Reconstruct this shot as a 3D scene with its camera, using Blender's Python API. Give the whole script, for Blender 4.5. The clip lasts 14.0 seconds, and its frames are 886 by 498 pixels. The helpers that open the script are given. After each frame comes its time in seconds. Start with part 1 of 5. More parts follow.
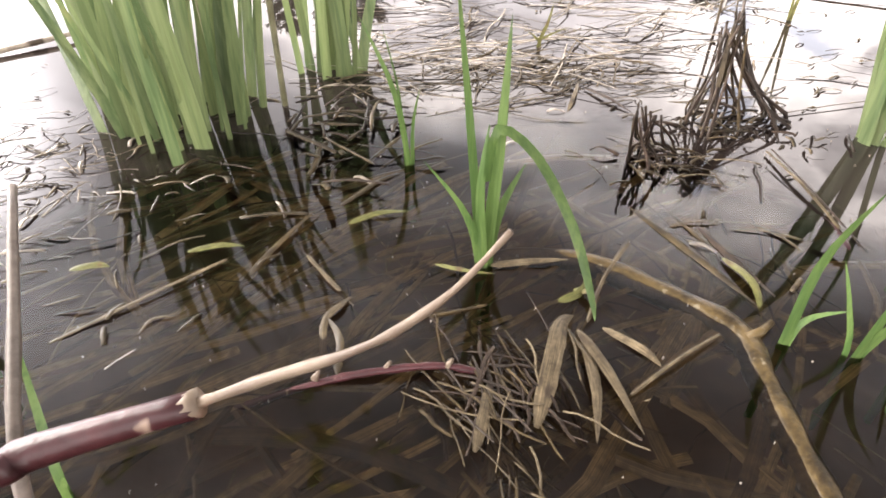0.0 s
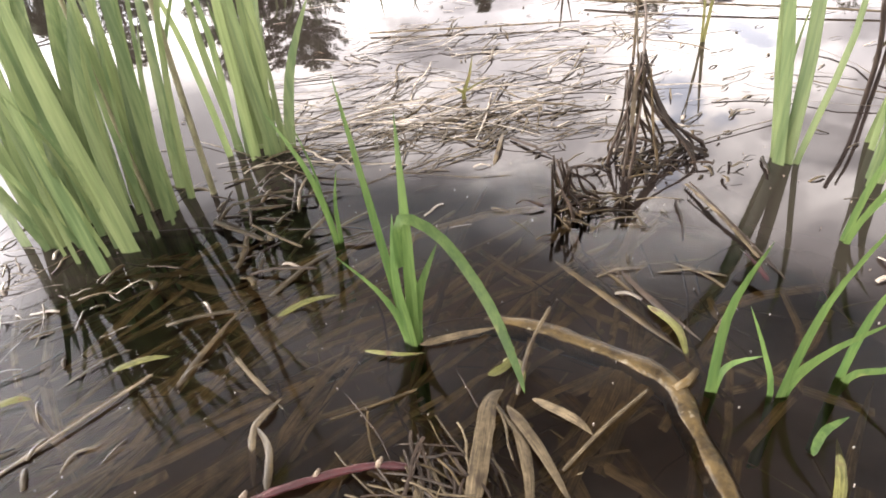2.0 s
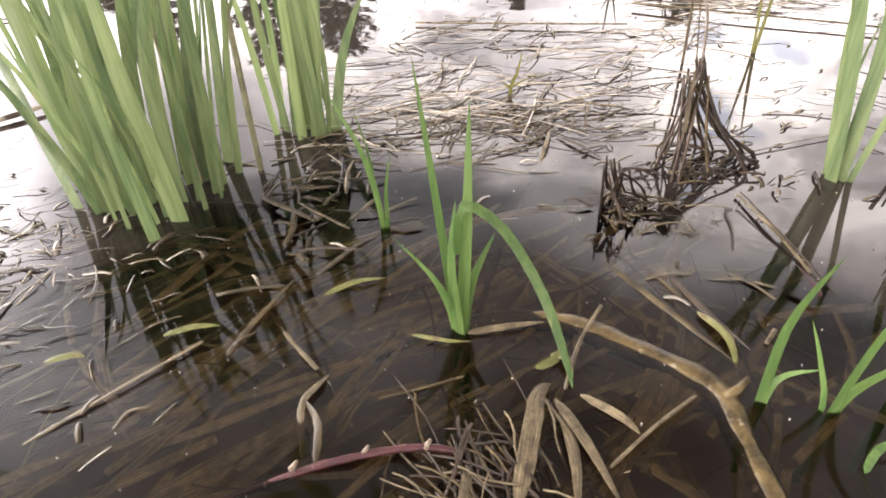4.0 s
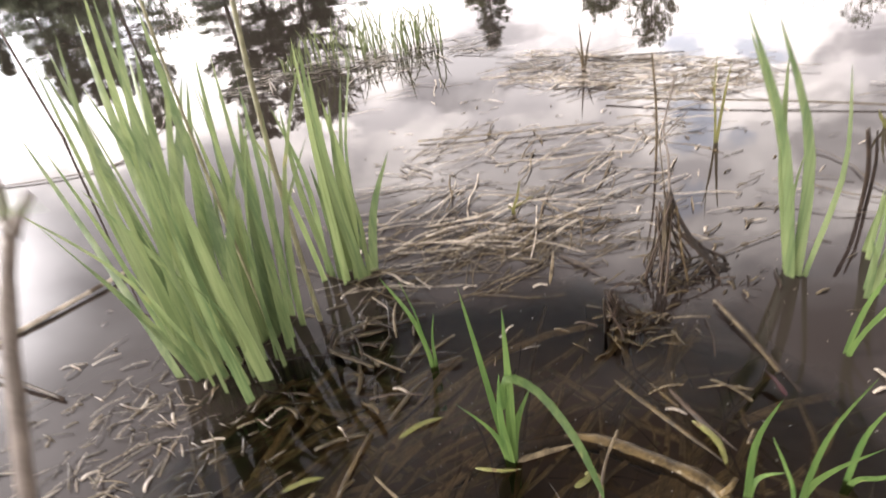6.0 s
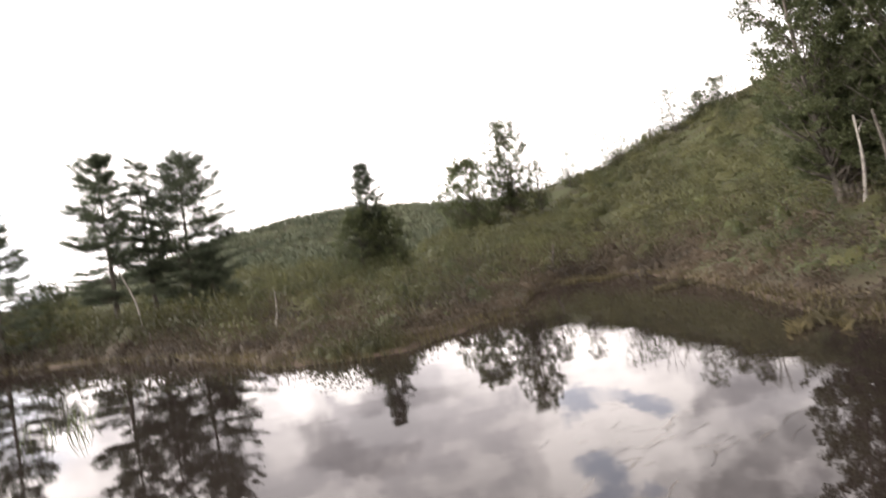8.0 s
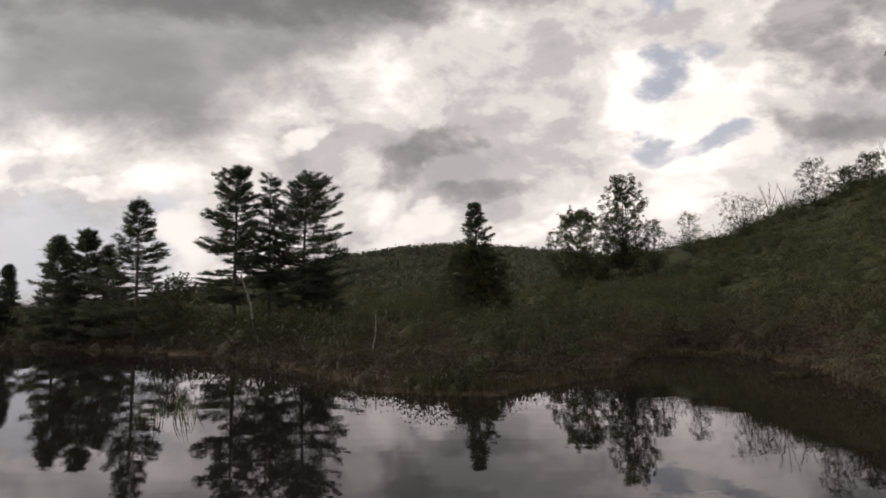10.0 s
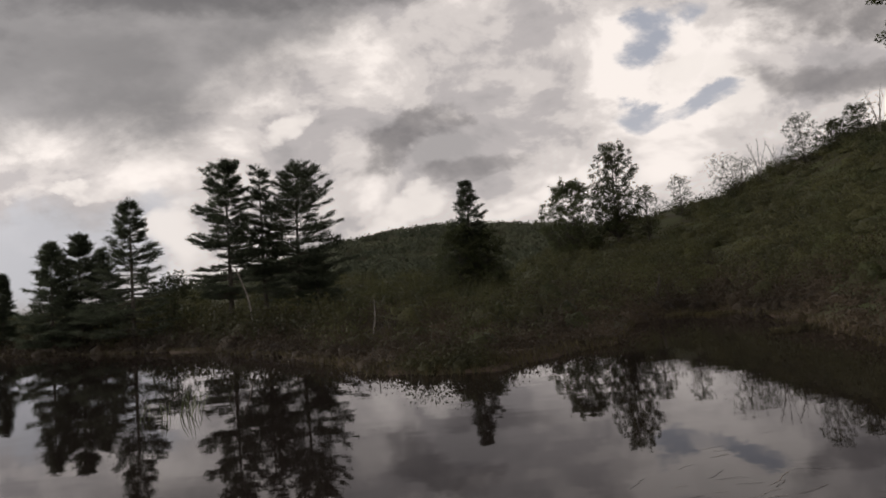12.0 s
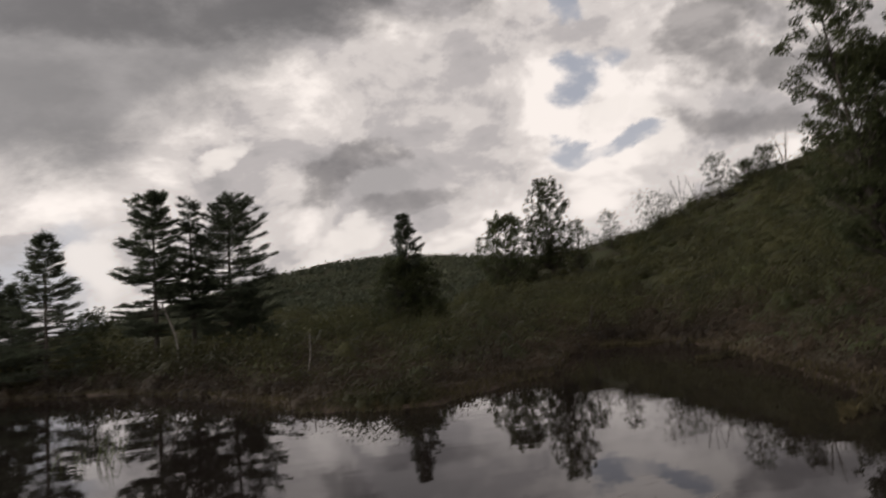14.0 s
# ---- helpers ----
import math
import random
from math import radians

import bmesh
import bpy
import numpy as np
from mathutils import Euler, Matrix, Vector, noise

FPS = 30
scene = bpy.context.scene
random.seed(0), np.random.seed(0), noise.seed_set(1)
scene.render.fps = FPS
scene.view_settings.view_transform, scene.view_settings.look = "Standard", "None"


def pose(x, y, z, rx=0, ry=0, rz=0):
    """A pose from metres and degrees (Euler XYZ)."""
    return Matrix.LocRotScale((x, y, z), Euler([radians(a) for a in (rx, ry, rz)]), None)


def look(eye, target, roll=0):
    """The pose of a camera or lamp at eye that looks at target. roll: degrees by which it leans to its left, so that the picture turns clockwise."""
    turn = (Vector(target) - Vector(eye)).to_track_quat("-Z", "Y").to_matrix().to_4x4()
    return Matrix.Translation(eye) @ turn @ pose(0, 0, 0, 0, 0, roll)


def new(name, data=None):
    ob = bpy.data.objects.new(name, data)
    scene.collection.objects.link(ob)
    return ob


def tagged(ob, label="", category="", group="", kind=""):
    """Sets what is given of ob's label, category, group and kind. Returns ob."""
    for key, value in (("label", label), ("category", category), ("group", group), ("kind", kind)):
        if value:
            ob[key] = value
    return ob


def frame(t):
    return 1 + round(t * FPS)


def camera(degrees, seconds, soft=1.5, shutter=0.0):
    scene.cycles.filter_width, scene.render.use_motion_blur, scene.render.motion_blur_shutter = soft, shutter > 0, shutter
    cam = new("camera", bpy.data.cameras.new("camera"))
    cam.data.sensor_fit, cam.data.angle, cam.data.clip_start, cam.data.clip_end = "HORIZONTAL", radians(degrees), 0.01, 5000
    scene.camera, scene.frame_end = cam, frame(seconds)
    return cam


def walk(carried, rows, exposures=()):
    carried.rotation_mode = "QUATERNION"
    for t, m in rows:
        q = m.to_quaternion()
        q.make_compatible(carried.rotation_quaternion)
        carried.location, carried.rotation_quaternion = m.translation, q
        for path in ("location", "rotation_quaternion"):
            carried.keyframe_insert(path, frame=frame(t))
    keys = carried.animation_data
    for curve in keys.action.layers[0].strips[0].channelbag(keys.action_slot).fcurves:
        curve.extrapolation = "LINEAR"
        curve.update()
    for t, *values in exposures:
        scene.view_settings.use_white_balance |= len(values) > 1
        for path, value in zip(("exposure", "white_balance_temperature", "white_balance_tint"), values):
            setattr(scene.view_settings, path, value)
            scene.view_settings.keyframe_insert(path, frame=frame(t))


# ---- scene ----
# ---- camera ----
cam = camera(74.0, 14.0, soft=1.75, shutter=0.4)
PATH = [
    (0, (-0.041, -0.006, 0.335), (-0.106, 1.581, -0.880), -0.18),
    (0.5, (-0.041, -0.006, 0.335), (-0.107, 1.582, -0.878), -0.48),
    (0.7, (-0.034, -0.002, 0.339), (-0.103, 1.595, -0.862), -0.86),
    (0.9, (-0.015, 0.010, 0.342), (-0.068, 1.620, -0.844), -3.34),
    (1, (0.001, 0.017, 0.347), (-0.032, 1.632, -0.831), -5.25),
    (1.1, (0.011, 0.025, 0.356), (-0.011, 1.641, -0.823), -6.11),
    (1.5, (0.038, 0.039, 0.387), (0.026, 1.691, -0.741), -5.02),
    (2, (0.012, 0.020, 0.369), (0.021, 1.666, -0.767), -6.14),
    (2.5, (0.006, 0.024, 0.375), (0.008, 1.671, -0.759), -5.57),
    (3, (0.010, 0.013, 0.361), (0.008, 1.651, -0.786), -4.33),
    (3.2, (0.006, 0.009, 0.360), (-0.013, 1.643, -0.794), -3.51),
    (5.3, (-0.056, 0.029, 0.386), (-0.128, 1.683, -0.737), -3.5),
    (5.5, (-0.046, 0.029, 0.395), (-0.112, 1.684, -0.725), -5.4),
    (5.7, (-0.055, 0.009, 0.446), (-0.168, 1.673, -0.658), -7.0),
    (6, (-0.042, -0.048, 0.573), (-0.092, 1.668, -0.453), -10.5),
    (6.3, (-0.063, -0.123, 0.721), (-0.138, 1.602, -0.288), -8.2),
    (6.5, (-0.094, -0.175, 0.923), (-0.208, 1.578, -0.032), -8.6),
    (6.7, (-0.100, -0.240, 1.100), (-0.215, 1.552, 0.226), -10.9),
    (6.8, (-0.072, -0.293, 1.163), (-0.162, 1.516, 0.315), -12.31),
    (7, (0.027, -0.369, 1.381), (0.054, 1.471, 0.597), -9.91),
    (7.1, (0.064, -0.398, 1.459), (0.148, 1.454, 0.708), -9.77),
    (7.3, (0.198, -0.459, 1.792), (0.424, 1.436, 1.193), -6.31),
    (7.5, (0.143, -0.485, 1.809), (0.560, 1.441, 1.469), -8.02),
    (7.8, (0.142, -0.485, 1.809), (0.614, 1.456, 1.708), -6.95),
    (8, (0.142, -0.485, 1.809), (0.592, 1.463, 1.862), -9.32),
    (8.5, (0.142, -0.485, 1.809), (0.446, 1.481, 2.010), -12.98),
    (8.7, (0.142, -0.485, 1.809), (0.462, 1.476, 2.040), -18.30),
    (8.85, (0.141, -0.486, 1.810), (0.466, 1.475, 2.034), -15.80),
    (9, (0.141, -0.486, 1.810), (0.444, 1.478, 2.032), -11.37),
    (9.2, (0.140, -0.487, 1.810), (0.386, 1.485, 2.042), -6.99),
    (11.3, (0.139, -0.488, 1.810), (0.207, 1.504, 1.985), 1.12),
    (11.5, (0.138, -0.488, 1.811), (0.230, 1.503, 1.976), -2.44),
    (12, (0.138, -0.488, 1.811), (0.265, 1.502, 1.966), -4.79),
    (12.5, (0.137, -0.489, 1.812), (0.252, 1.504, 1.944), -4.57),
    (13, (0.137, -0.489, 1.812), (0.236, 1.505, 1.934), -2.36),
    (13.5, (0.137, -0.489, 1.813), (0.331, 1.498, 1.934), -7.99),
    (14, (0.137, -0.489, 1.813), (0.482, 1.465, 2.060), -5.66),
]
walk(cam, [(t, look(eye, target, roll)) for t, eye, target, roll in PATH],
     exposures=[(0, 2.70), (3.2, 2.70), (5.5, 2.62), (6.5, 2.15), (7.6, 1.85), (8.2, 1.45), (9.0, 0.5), (9.6, -0.1), (11.3, -0.6), (14.0, -0.6)])

# ---- world and sun ----
SUN_AZ, SUN_EL = radians(-78), radians(36)


def make_world():
    world = bpy.data.worlds.new("sky")
    scene.world = world
    world.use_nodes = True
    nt = world.node_tree
    nt.nodes.clear()

    def node(kind, **values):
        n = nt.nodes.new(kind)
        for key, v in values.items():
            n.inputs[key].default_value = v
        return n

    def math_node(op, a, b=None):
        n = nt.nodes.new("ShaderNodeMath")
        n.operation = op
        for i, v in enumerate((a, b)):
            if v is None:
                continue
            if isinstance(v, (int, float)):
                n.inputs[i].default_value = v
            else:
                nt.links.new(v, n.inputs[i])
        return n.outputs[0]

    def ramp(fac, stops):
        n = nt.nodes.new("ShaderNodeValToRGB")
        n.color_ramp.interpolation = "EASE"
        while len(n.color_ramp.elements) < len(stops):
            n.color_ramp.elements.new(0.5)
        for e, (pos, col) in zip(n.color_ramp.elements, stops):
            e.position, e.color = pos, (*col, 1)
        nt.links.new(fac, n.inputs[0])
        return n.outputs[0]

    def mix(fac, a, b, mode="MIX"):
        n = nt.nodes.new("ShaderNodeMix")
        n.data_type, n.blend_type = "RGBA", mode
        for sock, v in ((n.inputs[0], fac), (n.inputs[6], a), (n.inputs[7], b)):
            if isinstance(v, (int, float)):
                sock.default_value = v
            elif isinstance(v, tuple):
                sock.default_value = (*v, 1)
            else:
                nt.links.new(v, sock)
        return n.outputs[2]

    coord = nt.nodes.new("ShaderNodeTexCoord")
    sep = nt.nodes.new("ShaderNodeSeparateXYZ")
    nt.links.new(coord.outputs["Generated"], sep.inputs[0])
    x, y, z = sep.outputs
    ahead = math_node("ADD", math_node("ABSOLUTE", y), 0.35)
    u, v = math_node("DIVIDE", x, ahead), math_node("DIVIDE", z, ahead)
    flat = nt.nodes.new("ShaderNodeCombineXYZ")
    nt.links.new(u, flat.inputs[0])
    nt.links.new(math_node("MULTIPLY", v, 1.3), flat.inputs[1])
    nt.links.new(math_node("MULTIPLY", math_node("SIGN", y), 3.0), flat.inputs[2])
    # the cloud banks climb towards the right
    mapping = node("ShaderNodeMapping", Rotation=(0, 0, radians(-20)), Scale=(1.0, 1.2, 1.0))
    nt.links.new(flat.outputs[0], mapping.inputs[0])

    def cloud_noise(scale, detail, rough, warp, offset):
        n = node("ShaderNodeTexNoise", Scale=scale, Detail=detail, Roughness=rough, Distortion=warp)
        n.noise_dimensions = "4D"
        n.inputs["W"].default_value = offset
        nt.links.new(mapping.outputs[0], n.inputs["Vector"])
        return math_node("SUBTRACT", n.outputs[0], 0.5)

    wide = cloud_noise(2.6, 8.0, 0.5, 0.1, 7.1)
    puffs = cloud_noise(6.5, 12.0, 0.58, 0.25, 4.4)
    edges = cloud_noise(9.0, 12.0, 0.60, 0.2, 2.3)

    def soft(value):
        n = nt.nodes.new("ShaderNodeMapRange")
        n.interpolation_type = "SMOOTHSTEP"
        nt.links.new(value, n.inputs["Value"])
        return n.outputs[0]

    bend = cloud_noise(5.0, 5.0, 0.55, 0.3, 11.3)
    curl = cloud_noise(7.0, 6.0, 0.58, 0.3, 15.9)
    uw, vw = math_node("ADD", u, math_node("MULTIPLY", bend, 0.26)), math_node("ADD", v, math_node("MULTIPLY", curl, 0.11))

    def cloud(au, av, ru, rv, tilt, ragged):
        """A ragged-edged patch of the sky, 0 to 1."""
        du, dv = math_node("SUBTRACT", uw, au), math_node("SUBTRACT", vw, av)
        c, s = math.cos(radians(tilt)), math.sin(radians(tilt))
        p = math_node("ADD", math_node("MULTIPLY", du, c / ru), math_node("MULTIPLY", dv, s / ru))
        q = math_node("SUBTRACT", math_node("MULTIPLY", dv, c / rv), math_node("MULTIPLY", du, s / rv))
        far = math_node("ADD", math_node("MULTIPLY", p, p), math_node("MULTIPLY", q, q))
        return soft(math_node("ADD", math_node("SUBTRACT", 1.0, far), math_node("MULTIPLY", edges, ragged)))

    sky = nt.nodes.new("ShaderNodeTexSky")
    sky.sky_type, sky.sun_disc = "NISHITA", False
    sky.sun_elevation, sky.sun_rotation = SUN_EL, SUN_AZ
    blue = mix(1.0, sky.outputs[0], (0.12, 0.12, 0.12), "MULTIPLY")
    blue = mix(0.8, blue, (0.62, 0.655, 0.74))
    # bright billows below, a heavy flat bank over them, small dark clouds and two gaps of blue
    tone = math_node("ADD", puffs, math_node("MULTIPLY", wide, 0.6))
    full = ramp(math_node("ADD", tone, 0.5), [(0.36, (0.60, 0.575, 0.57)), (0.47, (0.74, 0.70, 0.69)), (0.54, (1.0, 0.94, 0.90)), (0.66, (1.45, 1.36, 1.28))])
    full = mix(math_node("MULTIPLY", cloud(-0.44, 0.09, 0.26, 0.075, 0, 4.5), 0.75), full, (0.80, 0.82, 0.87))
    # sunlit billows low over the hills
    for place in ((-0.275, 0.095, 0.055, 0.05, 40, 5.0), (-0.02, 0.112, 0.085, 0.024, 20, 5.0), (0.137, 0.10, 0.05, 0.014, 0, 4.0), (-0.40, 0.157, 0.07, 0.010, 0, 4.0), (-0.11, 0.232, 0.06, 0.014, 25, 4.5), (0.45, 0.225, 0.05, 0.05, 40, 5.0), (0.39, 0.262, 0.05, 0.016, 25, 4.0)):
        full = mix(math_node("MULTIPLY", cloud(*place), 0.8), full, (1.36, 1.28, 1.20))
    for place, deep in (((0.355, 0.305, 0.065, 0.034, 30, 5.0), 0.95), ((0.318, 0.405, 0.028, 0.034, 10, 4.5), 0.9), ((0.367, 0.212, 0.085, 0.015, 6, 4.5), 0.85)):
        full = mix(math_node("MULTIPLY", cloud(*place), deep), full, blue)
    for place, deep in (((0.035, 0.203, 0.105, 0.026, 24, 4.2), 0.85), ((0.11, 0.160, 0.095, 0.018, 4, 4.2), 0.65), ((0.57, 0.335, 0.155, 0.080, -8, 4.0), 0.95), ((0.58, 0.225, 0.12, 0.026, -6, 4.5), 0.75)):
        body = ramp(math_node("ADD", tone, 0.5), [(0.36, (0.30, 0.285, 0.29)), (0.52, (0.40, 0.38, 0.375)), (0.66, (0.62, 0.585, 0.57))])
        full = mix(math_node("MULTIPLY", cloud(*place), deep), full, body)
    edge = math_node("MINIMUM", math_node("MAXIMUM", math_node("ADD", math_node("MULTIPLY", u, 0.6), 0.33), 0.165), 0.49)
    over = math_node("MULTIPLY", math_node("SUBTRACT", v, edge), 9.0)
    over = soft(math_node("ADD", math_node("ADD", over, math_node("MULTIPLY", edges, 1.5)), math_node("MULTIPLY", wide, 1.2)))
    heavy = ramp(math_node("ADD", math_node("ADD", math_node("MULTIPLY", wide, 1.2), math_node("MULTIPLY", puffs, 0.35)), 0.5), [(0.36, (0.20, 0.196, 0.20)), (0.50, (0.36, 0.350, 0.35)), (0.66, (0.54, 0.52, 0.515))])
    full = mix(over, full, heavy)
    full = mix(math_node("MULTIPLY", cloud(-0.22, 0.405, 0.50, 0.05, 0, 2.5), 0.75), full, (0.20, 0.195, 0.20))
    # the bank is thickest overhead
    top = nt.nodes.new("ShaderNodeMapRange")
    for key, value in (("From Min", 0.42), ("From Max", 0.82), ("To Min", 1.0), ("To Max", 0.38)):
        top.inputs[key].default_value = value
    nt.links.new(v, top.inputs["Value"])
    tint = mix(1.0, (1.01, 0.985, 0.985), top.outputs[0], "MULTIPLY")
    full = mix(1.0, full, tint, "MULTIPLY")

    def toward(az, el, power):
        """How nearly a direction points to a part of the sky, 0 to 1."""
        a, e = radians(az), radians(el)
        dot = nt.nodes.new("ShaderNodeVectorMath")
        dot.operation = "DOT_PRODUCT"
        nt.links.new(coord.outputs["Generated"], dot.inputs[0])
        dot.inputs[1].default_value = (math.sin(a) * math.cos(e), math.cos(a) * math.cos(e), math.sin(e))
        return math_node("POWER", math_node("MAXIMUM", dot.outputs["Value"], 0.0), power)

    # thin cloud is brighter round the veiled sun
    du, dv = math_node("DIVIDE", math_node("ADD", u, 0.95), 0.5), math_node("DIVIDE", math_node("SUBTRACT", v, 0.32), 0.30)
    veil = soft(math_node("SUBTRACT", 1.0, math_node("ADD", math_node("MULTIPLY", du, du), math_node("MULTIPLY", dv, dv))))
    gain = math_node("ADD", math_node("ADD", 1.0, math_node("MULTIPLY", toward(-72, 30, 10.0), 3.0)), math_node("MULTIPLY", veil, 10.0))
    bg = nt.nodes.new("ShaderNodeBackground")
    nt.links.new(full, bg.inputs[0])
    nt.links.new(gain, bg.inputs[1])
    out = nt.nodes.new("ShaderNodeOutputWorld")
    nt.links.new(bg.outputs[0], out.inputs[0])


make_world()
sun = new("sun", bpy.data.lights.new("sun", "SUN"))
sun.data.energy, sun.data.angle, sun.data.color = 1.0, radians(20), (1.0, 0.95, 0.87)
sun.matrix_world = look((0, 0, 0), (-math.sin(SUN_AZ) * math.cos(SUN_EL), -math.cos(SUN_AZ) * math.cos(SUN_EL), -math.sin(SUN_EL)))


# ---- materials ----
def material(name, dark, light, scale=20.0, rough=0.6, bump=0.0, glow=0.0, vary=0.25, fine=6.0, stretch=(1, 1, 1), spec=0.35, specks=None, spread=(0.5, 0.95), fibres=0.0):
    """A surface of two tones mixed by noise at two scales; glow: how much light shines through it, as through a leaf."""
    m = bpy.data.materials.new(name)
    m.use_nodes = True
    nt = m.node_tree
    p = nt.nodes["Principled BSDF"]
    coord = nt.nodes.new("ShaderNodeTexCoord")
    mapping = nt.nodes.new("ShaderNodeMapping")
    mapping.inputs["Scale"].default_value = stretch
    nt.links.new(coord.outputs["Object"], mapping.inputs[0])
    noises = []
    for k, detail in ((scale, 4.0), (scale * fine, 3.0)):
        n = nt.nodes.new("ShaderNodeTexNoise")
        n.inputs["Scale"].default_value, n.inputs["Detail"].default_value = k, detail
        nt.links.new(mapping.outputs[0], n.inputs["Vector"])
        noises.append(n.outputs[0])
    both = nt.nodes.new("ShaderNodeMath")
    both.operation = "MULTIPLY_ADD"
    nt.links.new(noises[1], both.inputs[0])
    both.inputs[1].default_value = 0.45
    nt.links.new(noises[0], both.inputs[2])
    ramp = nt.nodes.new("ShaderNodeValToRGB")
    ramp.color_ramp.elements[0].position, ramp.color_ramp.elements[0].color = spread[0], (*dark, 1)
    ramp.color_ramp.elements[1].position, ramp.color_ramp.elements[1].color = spread[1], (*light, 1)
    nt.links.new(both.outputs[0], ramp.inputs[0])
    info = nt.nodes.new("ShaderNodeObjectInfo")
    geo = nt.nodes.new("ShaderNodeNewGeometry")
    add = nt.nodes.new("ShaderNodeMath")
    add.operation = "ADD"
    nt.links.new(info.outputs["Random"], add.inputs[0])
    nt.links.new(geo.outputs["Random Per Island"], add.inputs[1])
    value = nt.nodes.new("ShaderNodeMapRange")
    nt.links.new(add.outputs[0], value.inputs["Value"])
    value.inputs["From Max"].default_value = 2.0
    value.inputs["To Min"].default_value, value.inputs["To Max"].default_value = 1 - vary * 1.4, 1 + vary * 1.4
    hsv = nt.nodes.new("ShaderNodeHueSaturation")
    nt.links.new(ramp.outputs[0], hsv.inputs["Color"])
    nt.links.new(value.outputs[0], hsv.inputs["Value"])
    colour = hsv.outputs[0]
    if specks:
        n = nt.nodes.new("ShaderNodeTexNoise")
        n.inputs["Scale"].default_value, n.inputs["Detail"].default_value = specks[1], 2.0
        nt.links.new(coord.outputs["Object"], n.inputs["Vector"])
        r = nt.nodes.new("ShaderNodeValToRGB")
        r.color_ramp.elements[0].position, r.color_ramp.elements[1].position = specks[2], specks[2] + 0.08
        nt.links.new(n.outputs[0], r.inputs[0])
        mx = nt.nodes.new("ShaderNodeMix")
        mx.data_type = "RGBA"
        nt.links.new(r.outputs[0], mx.inputs[0])
        nt.links.new(colour, mx.inputs[6])
        mx.inputs[7].default_value = (*specks[0], 1)
        colour = mx.outputs[2]
    if fibres:
        uv = nt.nodes.new("ShaderNodeTexCoord")
        mp = nt.nodes.new("ShaderNodeMapping")
        mp.inputs["Scale"].default_value = (5.0, 1.2, 1.0)
        nt.links.new(uv.outputs["UV"], mp.inputs[0])
        offset = nt.nodes.new("ShaderNodeCombineXYZ")
        nt.links.new(add.outputs[0], offset.inputs[2])
        nt.links.new(offset.outputs[0], mp.inputs["Location"])
        n = nt.nodes.new("ShaderNodeTexNoise")
        n.inputs["Scale"].default_value, n.inputs["Detail"].default_value = 1.6, 4.0
        nt.links.new(mp.outputs[0], n.inputs["Vector"])
        streak = nt.nodes.new("ShaderNodeMapRange")
        streak.inputs["From Min"].default_value, streak.inputs["From Max"].default_value = 0.32, 0.68
        streak.inputs["To Min"].default_value, streak.inputs["To Max"].default_value = 1 - fibres, 1 + fibres * 0.5
        nt.links.new(n.outputs[0], streak.inputs["Value"])
        lined = nt.nodes.new("ShaderNodeHueSaturation")
        nt.links.new(colour, lined.inputs["Color"])
        nt.links.new(streak.outputs[0], lined.inputs["Value"])
        colour = lined.outputs[0]
    nt.links.new(colour, p.inputs["Base Color"])
    p.inputs["Roughness"].default_value = rough
    p.inputs["Specular IOR Level"].default_value = spec
    if bump:
        b = nt.nodes.new("ShaderNodeBump")
        b.inputs["Strength"].default_value, b.inputs["Distance"].default_value = 0.6, bump
        nt.links.new(both.outputs[0], b.inputs["Height"])
        nt.links.new(b.outputs[0], p.inputs["Normal"])
    if glow:
        t = nt.nodes.new("ShaderNodeBsdfTranslucent")
        nt.links.new(colour, t.inputs[0])
        mx = nt.nodes.new("ShaderNodeMixShader")
        mx.inputs[0].default_value = glow
        nt.links.new(p.outputs[0], mx.inputs[1])
        nt.links.new(t.outputs[0], mx.inputs[2])
        nt.links.new(mx.outputs[0], nt.nodes["Material Output"].inputs[0])
    return m


